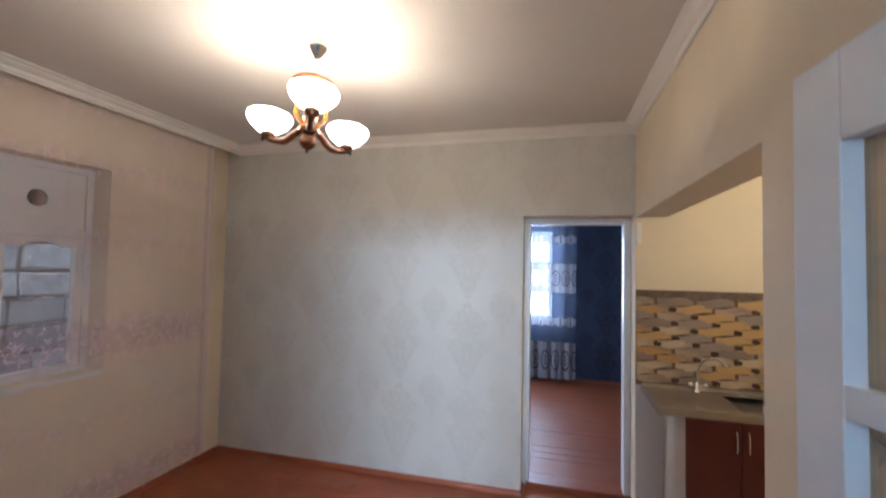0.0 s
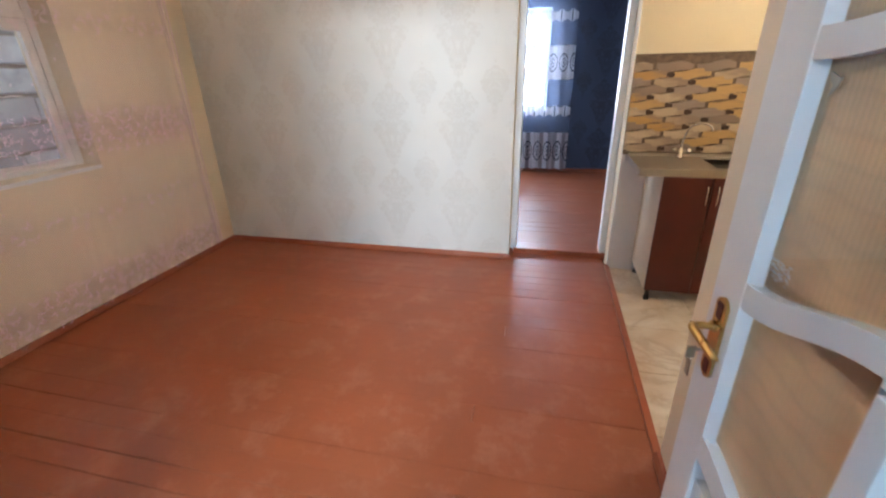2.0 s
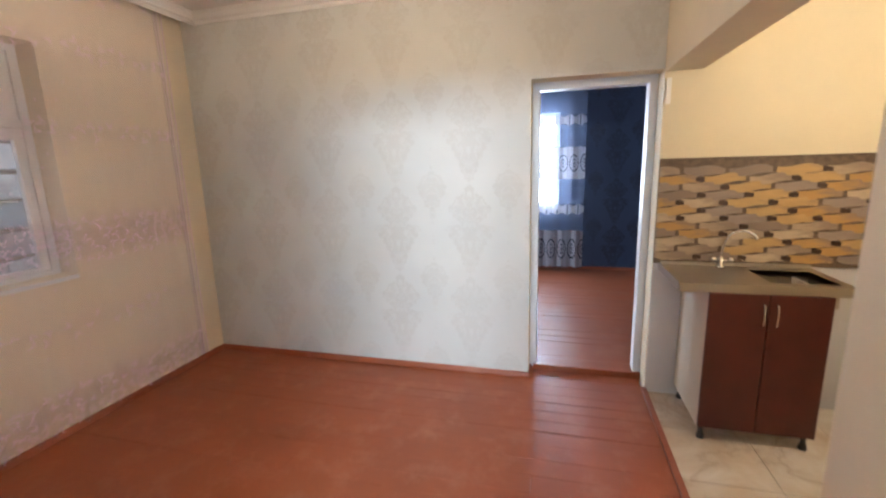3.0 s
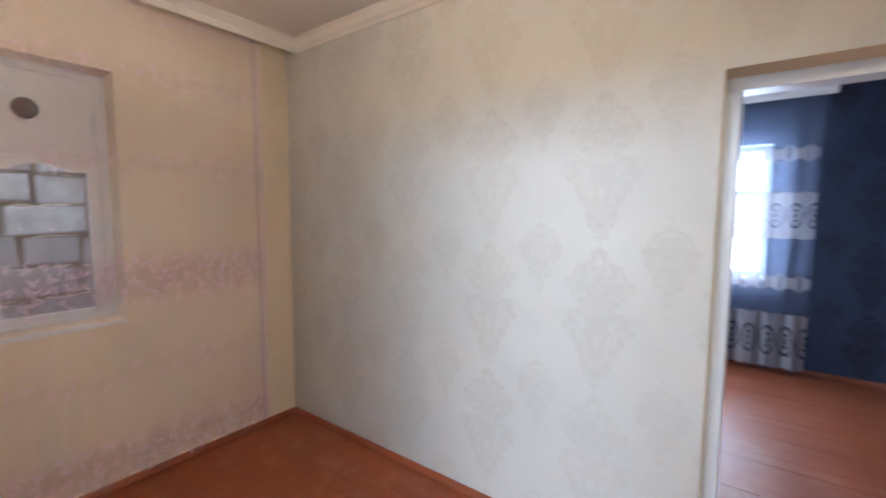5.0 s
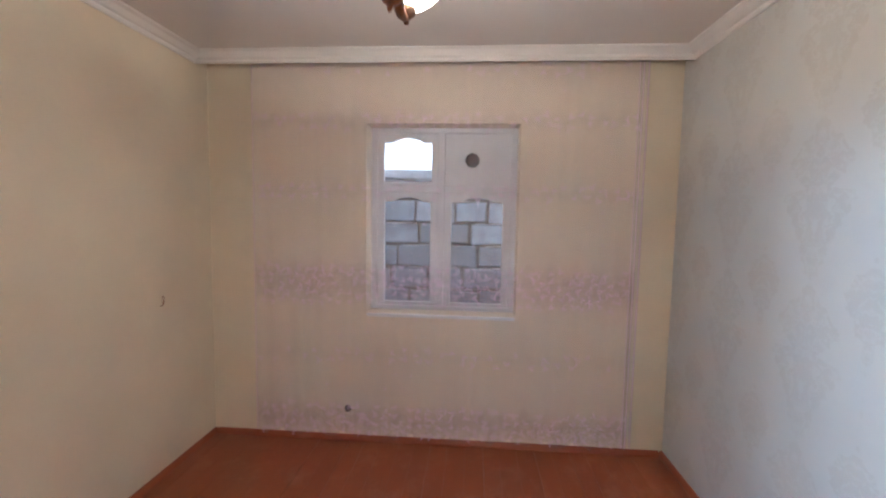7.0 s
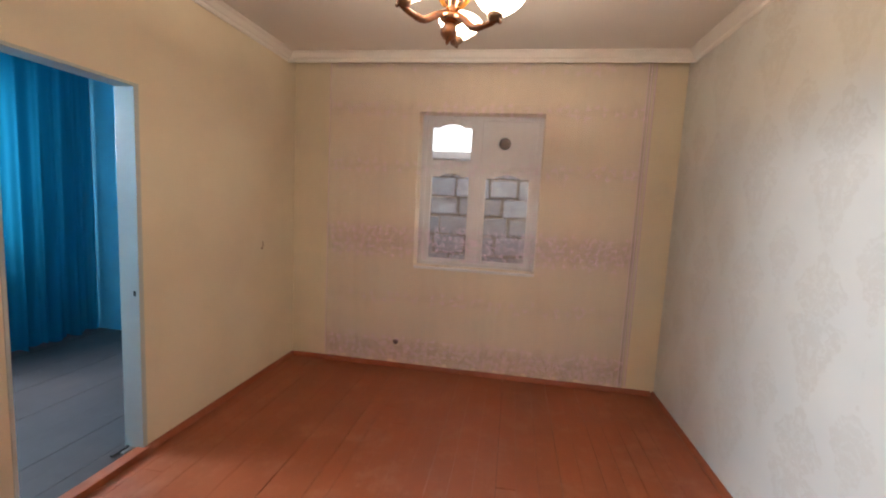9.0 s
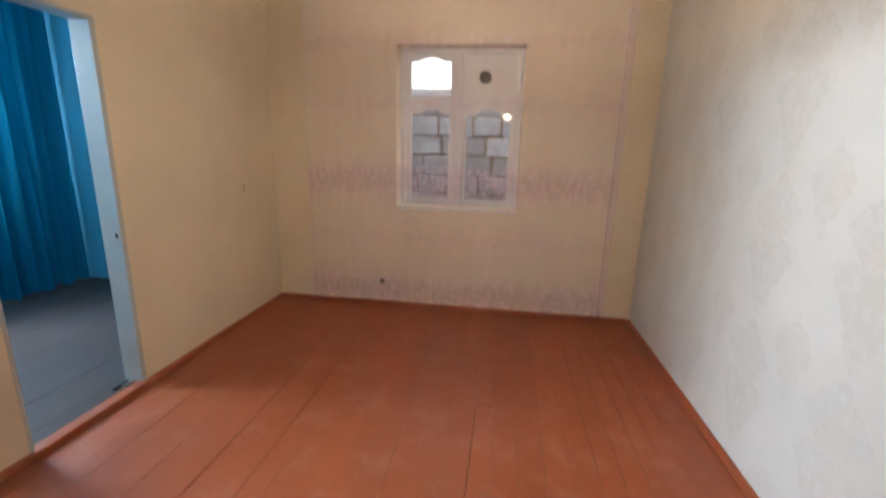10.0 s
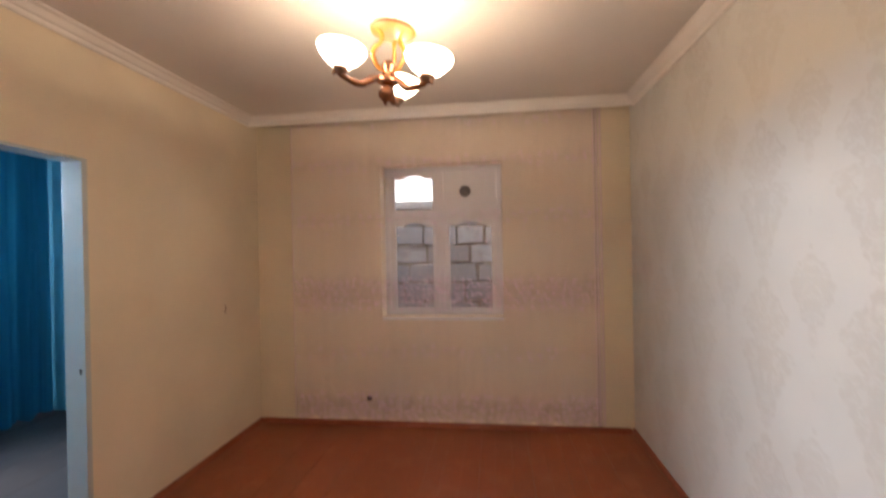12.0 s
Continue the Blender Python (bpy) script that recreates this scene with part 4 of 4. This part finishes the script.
part("lever", tube(bmesh.new(), smooth_line([(-0.005, hand_y, hand_z + 0.030), (-0.045, hand_y, hand_z + 0.030), (-0.055, hand_y - 0.012, hand_z + 0.030), (-0.052, hand_y - 0.06, hand_z + 0.024), (-0.050, hand_y - 0.105, hand_z + 0.020)], 6),
                   [0.008] * 8 + [0.0095] * 6 + [0.009] * 6 + [0.0075] * 5, 10), M_BRASS, handle, "brass lever", smooth=True)
key = part("key", tube(bmesh.new(), [(-0.006, hand_y, hand_z - 0.03), (-0.035, hand_y, hand_z - 0.03)], 0.003, 8), M_STEEL, handle, "steel key in the lock")
part("key_bow", boxed(-0.052, -0.034, hand_y - 0.002, hand_y + 0.002, hand_z - 0.052, hand_z - 0.022, 0.001), M_STEEL, key)
part("hanging_key", boxed(-0.044, -0.041, hand_y - 0.008, hand_y + 0.008, hand_z - 0.095, hand_z - 0.052, 0.001), M_STEEL, key)
for z in (0.25, 1.75):
    part("hinge", tube(bmesh.new(), [(T * 0.5, -0.006, z - 0.045), (T * 0.5, -0.006, z + 0.045)], 0.007), M_STEEL, leaf)

r = random.Random(31)
for cy, cz, size, count, words in ((0.745, 1.150, 0.034, 110, "white dried paint smear on the glass"), (0.745, 0.705, 0.025, 40, "white dried paint smear on the glass")):
    bm = bmesh.new()
    for _ in range(count):
        y, z, q = cy - r.random() * size * 1.8, cz + r.uniform(-0.3, 0.8) * size, r.uniform(0.0005, 0.0024)
        pts = [(y + q * r.uniform(0.5, 1.4) * math.cos(2 * math.pi * i / 7), z + q * r.uniform(0.4, 1.0) * math.sin(2 * math.pi * i / 7)) for i in range(7)]
        slab(bm, pts, (0.0165, 0.0178))
    part("paint_smear", bm, M_SMEAR, leaf, words)
part("sticker", slab(bmesh.new(), [(0.722, 1.455), (0.738, 1.471), (0.731, 1.474), (0.712, 1.466), (0.705, 1.469), (0.711, 1.453), (0.727, 1.438)], (0.0165, 0.0178)), M_STEEL, leaf, "small grey torn sticker")

# ---- kitchen niche ----
cab = thing("sink_cabinet", "low sink cabinet with dark mahogany doors and cream sides", "cabinet")
CX0, CX1, CY0, CY1 = 0.785, 1.345, 2.868, 3.362
part("side_panel", boxed(CX0, CX0 + 0.016, CY0, CY1, 0.03, 0.832, 0.001), M_BOARD, cab, "cream laminate side")
part("side_panel", boxed(CX1 - 0.016, CX1, CY0, CY1, 0.03, 0.832, 0.001), M_BOARD, cab, "cream laminate side")
part("back_panel", boxed(CX0 + 0.016, CX1 - 0.016, CY1 - 0.01, CY1, 0.05, 0.832), M_BOARD, cab)
part("bottom_panel", boxed(CX0 + 0.016, CX1 - 0.016, CY0, CY1 - 0.01, 0.05, 0.066), M_BOARD, cab)
for x0, x1, hx in ((CX0, 1.062, 1.035), (1.066, CX1, 1.095)):
    d = part("door", boxed(x0, x1, CY0 - 0.019, CY0 - 0.001, 0.035, 0.826, 0.003), M_MAHOG, cab, "dark mahogany foil door")
    part("handle", tube(bmesh.new(), smooth_line([(hx, CY0 - 0.018, 0.66), (hx, CY0 - 0.042, 0.67), (hx, CY0 - 0.046, 0.72), (hx, CY0 - 0.042, 0.77), (hx, CY0 - 0.018, 0.78)], 5), 0.005, 8), M_CHROME, d, "chrome bow handle", smooth=True)
for x in (CX0 + 0.03, CX1 - 0.03):
    for y in (CY0 + 0.02, CY1 - 0.04):
        part("leg", lathe(bmesh.new(), [(0.0, -0.05), (0.02, -0.05), (0.02, -0.035), (0.013, -0.01), (0.013, 0.032), (0.0, 0.032)], 12, (x, y, 0)), M_BLACK, cab)

sink = thing("kitchen_sink", "stainless steel lay-on sink with a ribbed drainer", "sink")
WX0, WX1, WY0, WY1 = 0.640, 1.46, 2.862, 3.358
bx0, bx1, by0, by1 = 1.10, 1.41, 2.94, 3.24
bm = bmesh.new()
xs, ys = [WX0, bx0, bx1, WX1], [WY0, by0, by1, WY1]
for i in range(3):
    for j in range(3):
        if (i, j) != (1, 1):
            box(bm, xs[i], xs[i + 1], ys[j], ys[j + 1], 0.834, 0.868)
bmesh.ops.remove_doubles(bm, verts=bm.verts, dist=0.0001)
bmesh.ops.delete(bm, geom=[f for f in bm.faces if any(g is not f and {v.index for v in g.verts} == {v.index for v in f.verts} for g in f.verts[0].link_faces)], context="FACES_ONLY")
part("rim", bm, M_STEEL, sink)
bm = bmesh.new()
box(bm, bx0, bx1, by0, by1, 0.74, 0.866)
bmesh.ops.delete(bm, geom=[f for f in bm.faces if f.calc_center_median().z > 0.86], context="FACES_ONLY")
part("basin", bm, M_STEEL, sink)
part("back_ledge", boxed(WX0 + 0.006, WX1, WY1 - 0.035, WY1, 0.869, 0.884, 0.004), M_STEEL, sink)
part("lip", boxed(WX0, WX1, WY0 - 0.004, WY0 + 0.006, 0.826, 0.8745, 0.003), M_STEEL, sink)
part("lip", boxed(WX0 - 0.004, WX0 + 0.006, WY0 + 0.006, WY1, 0.826, 0.8745, 0.003), M_STEEL, sink)
part("drain", lathe(bmesh.new(), [(0.0, 0.743), (0.025, 0.743), (0.03, 0.746), (0.034, 0.741)], 16, (1.25, 3.08, 0)), M_CHROME, sink)

tap = thing("mixer_tap", "chrome swan-neck mixer tap with two cross handles", "tap")
tx, ty = 0.965, 3.275
part("base", lathe(bmesh.new(), [(0.0, 0.869), (0.026, 0.869), (0.026, 0.878), (0.017, 0.886), (0.016, 0.93), (0.010, 0.94), (0.0, 0.94)], 18, (tx, ty, 0)), M_CHROME, tap, smooth=True)
part("spout", tube(bmesh.new(), smooth_line([(tx, ty, 0.93), (tx + 0.005, ty - 0.005, 1.00), (tx + 0.03, ty - 0.02, 1.075), (tx + 0.085, ty - 0.05, 1.105), (tx + 0.135, ty - 0.08, 1.085), (tx + 0.145, ty - 0.088, 1.06)], 6), 0.0085, 10), M_CHROME, tap, smooth=True)
for sgn in (-1, 1):
    arm = part("valve", tube(bmesh.new(), [(tx, ty, 0.905), (tx + sgn * 0.035, ty - 0.02, 0.92)], 0.009, 10), M_CHROME, tap)
    part("handle", lathe(bmesh.new(), [(0.0, -0.012), (0.014, -0.012), (0.018, 0.0), (0.014, 0.014), (0.0, 0.016)], 12), M_CHROME, arm, smooth=True).matrix_basis = pose(tx + sgn * 0.045, ty - 0.026, 0.925, 60, 0, sgn * 40)

# Unseen bulb, assumed from warm niche light; hung low to brighten the west wall.
bulb = thing("assumed_niche_bulb", "assumed bare bulb on a cord, out of view in the kitchen niche", "lamp")
part("cord", tube(bmesh.new(), [(1.55, 2.2, 2.73), (1.55, 2.2, 2.24)], 0.004, 8), M_TRIM, bulb)
part("socket", lathe(bmesh.new(), [(0.0, 2.25), (0.018, 2.25), (0.02, 2.20), (0.0, 2.20)], 14, (1.55, 2.2, 0)), M_BLACK, bulb)
part("glass", lathe(bmesh.new(), [(0.0, 2.12), (0.02, 2.125), (0.03, 2.15), (0.02, 2.185), (0.014, 2.20)], 16, (1.55, 2.2, 0)), M_BULB, bulb, smooth=True)
lamp("niche_light", "POINT", 25, (1.0, 0.83, 0.62), pose(1.55, 2.2, 2.09), radius=0.03)

cover = thing("cable_cover", "small white plastic cable cover at the niche corner", "cable cover")
part("lid", boxed(0.612, 0.640, 3.352, 3.3695, 1.86, 2.01, 0.003), M_TRIM, cover)

# small marks on walls
# Thin reddish line of unknown origin, modelled as a bent wire.
hook = thing("wall_mark", "thin bent reddish line on the cream wall", "hook")
part("wire", tube(bmesh.new(), smooth_line([(-2.40, YS, 1.110), (-2.40, YS + 0.005, 1.105), (-2.398, YS + 0.005, 1.07), (-2.385, YS + 0.006, 1.055), (-2.37, YS + 0.006, 1.057)], 5), 0.003, 6), M_WOOD, hook)
# Small dark spot on the west wall, modelled as a low round cap.
bm = bmesh.new()
lathe(bm, [(0.0, 0.006), (0.016, 0.006), (0.024, 0.003), (0.026, 0.0)], 14)
bmesh.ops.transform(bm, matrix=pose(XW, 1.10, 0.20, 0, 90, 0), verts=bm.verts)
socket = thing("dark_spot", "small dark round spot low on the cream wall", "pipe stub")
part("cap", bm, M_BLACK, socket)
bits = thing("door_bolt", "old metal floor bolt lying by the blue doorway", "bolt")
part("bar", boxed(-1.205, -1.10, -0.03, -0.015, -0.001, 0.012, 0.002), M_BLACK, bits)
part("plate", boxed(-1.205, -1.14, -0.005, 0.02, -0.001, 0.008, 0.002), M_STEEL, bits)

# ---- tiles behind the sink ----
splash = tagged(new("trim"), "kitchen backsplash of interwoven curved stone-look tiles", kind="structure")
part("backing", boxed(0.606, 1.949, 3.360, 3.3695, 0.885, 1.53), M_SLAT_BED, splash)
SL, PITCH = 0.226, 0.0485


def slat_mesh(k0, k1, n):
    """One curved slat, or a cut end of one, k from -1 to 1 along its length."""
    bm = bmesh.new()
    rings = []
    for i in range(n + 1):
        k = k0 + (k1 - k0) * i / n
        c = max(0.0, math.cos(k * math.pi / 2))
        half, deep, bend = 0.017 + 0.0125 * c, 0.002 + 0.008 * c, 0.008 * math.sin(k * math.pi)
        rings.append([bm.verts.new((k * SL / 2, -d, w + bend)) for d, w in ((0.0, -half), (deep, -half + 0.002), (deep + 0.001, 0.0), (deep, half - 0.002), (0.0, half))])
    for a, b in zip(rings, rings[1:]):
        for i in range(4):
            bm.faces.new((a[i], b[i], b[i + 1], a[i + 1]))
    bm.faces.new(rings[0][::-1])
    bm.faces.new(rings[-1])
    bmesh.ops.recalc_face_normals(bm, faces=bm.faces)
    return mesh("slat", bm, M_SLAT)


dark_end = mesh("dark_slat_end", boxed(-0.024, 0.024, -0.0095, 0.0, -0.0125, 0.0125, 0.002), M_SLAT_END)
whole, left_cut = slat_mesh(-1, 1, 10), slat_mesh(0, 1, 6)
row = 0
z = 0.885 + 0.034
while z < 1.50:
    x = 0.609 + SL / 2
    if row % 2:
        x = 0.609
    while x < 1.95 - SL / 2:
        ob = new("slat", left_cut if x < 0.61 else whole)
        ob.parent = splash
        ob.matrix_basis = pose(x, 3.360, z + rnd.uniform(-0.003, 0.003), 0, 0 if x < 0.61 else rnd.choice((-1.5, 0.5, 2.5, 4.0)), 0)
        if rnd.random() < 0.42 and x + SL / 2 + 0.03 < 1.94:
            dark = new("dark_slat_end", dark_end)
            dark.parent = splash
            dark.matrix_basis = pose(x + SL / 2 + 0.014 + rnd.uniform(-0.012, 0.012), 3.360, z + rnd.uniform(-0.003, 0.003), 0, rnd.choice((2.0, 6.0, 10.0)), 0)
        x += SL + 0.022
    z += PITCH
    row += 1
part("edge_strip", boxed(0.606, 1.949, 3.352, 3.3695, 1.521, 1.534, 0.002), M_SLAT_BED, splash)
part("edge_strip", boxed(0.606, 1.949, 3.350, 3.3695, 0.869, 0.892, 0.002), M_SLAT_BED, splash)

# ---- floors, piece by piece ----
def boards(name, label, material, x0, x1, y0, y1, top, width, seed, joint=0.0):
    floor = tagged(new(name), label, kind="structure")
    r = random.Random(seed)
    y = y0
    while y < y1 - 0.02:
        w = width * r.uniform(0.86, 1.14)
        gap = r.choice((0.0004, 0.0007, 0.0012, 0.0018, 0.0028))
        ch = 0.0004
        ya, yb = y + gap, min(y + w, y1) - 0.0001
        cuts = [x0, x1]
        if r.random() < joint:
            cuts.insert(1, r.uniform(x0 + 0.6, x1 - 0.6))
        for a, b in zip(cuts, cuts[1:]):
            dz, tilt = r.uniform(-0.001, 0.0008), r.uniform(-0.0008, 0.0008)
            prof = [(ya, -0.03), (ya, -ch + dz), (ya + ch, dz + tilt), (yb - 0.0005, dz - tilt), (yb, -0.0005 + dz), (yb, -0.03)]
            bm = bmesh.new()
            rings = [[bm.verts.new((x, py, top + pz)) for py, pz in prof] for x in (a + 0.001, b - 0.001)]
            for i in range(6):
                bm.faces.new((rings[0][i], rings[0][(i + 1) % 6], rings[1][(i + 1) % 6], rings[1][i]))
            bm.faces.new(rings[0])
            bm.faces.new(rings[1][::-1])
            bmesh.ops.recalc_face_normals(bm, faces=bm.faces)
            part("board", bm, material, floor)
        y += w
    return floor


boards("floor", "red-brown painted wooden board floor, worn gloss", M_RED, XW, 0.584, YS, YN + 0.13, ZF, 0.118, 21, 0.3)
boards("floor_bedroom", "red-brown painted board floor of the bedroom", M_RED, -3.1, 2.25, 3.64, 6.85, ZF, 0.13, 22, 0.3)
boards("floor_blue_room", "worn grey-brown painted board floor", M_GREY_FLOOR, -2.94, 1.6, -2.32, 0.03, -0.002, 0.14, 23, 0.3)
tiles = tagged(new("floor_niche"), "cream marbled floor tiles of the kitchen niche", kind="structure")
structure("subfloor_niche", boxed(0.618, 1.95, 1.15, 3.37, -0.070, -0.056), "tile bed with pale joints", M_GROUT)
for i in range(3):
    for j in range(5):
        x0, y0 = 0.619 + i * 0.45, 1.151 + j * 0.45
        x1, y1 = min(x0 + 0.447, 1.949), min(y0 + 0.447, 3.369)
        if x1 - x0 > 0.03 and y1 - y0 > 0.03:
            part("tile", boxed(x0, x1, y0, y1, -0.058, -0.050, 0.0012), M_MARBLE, tiles)
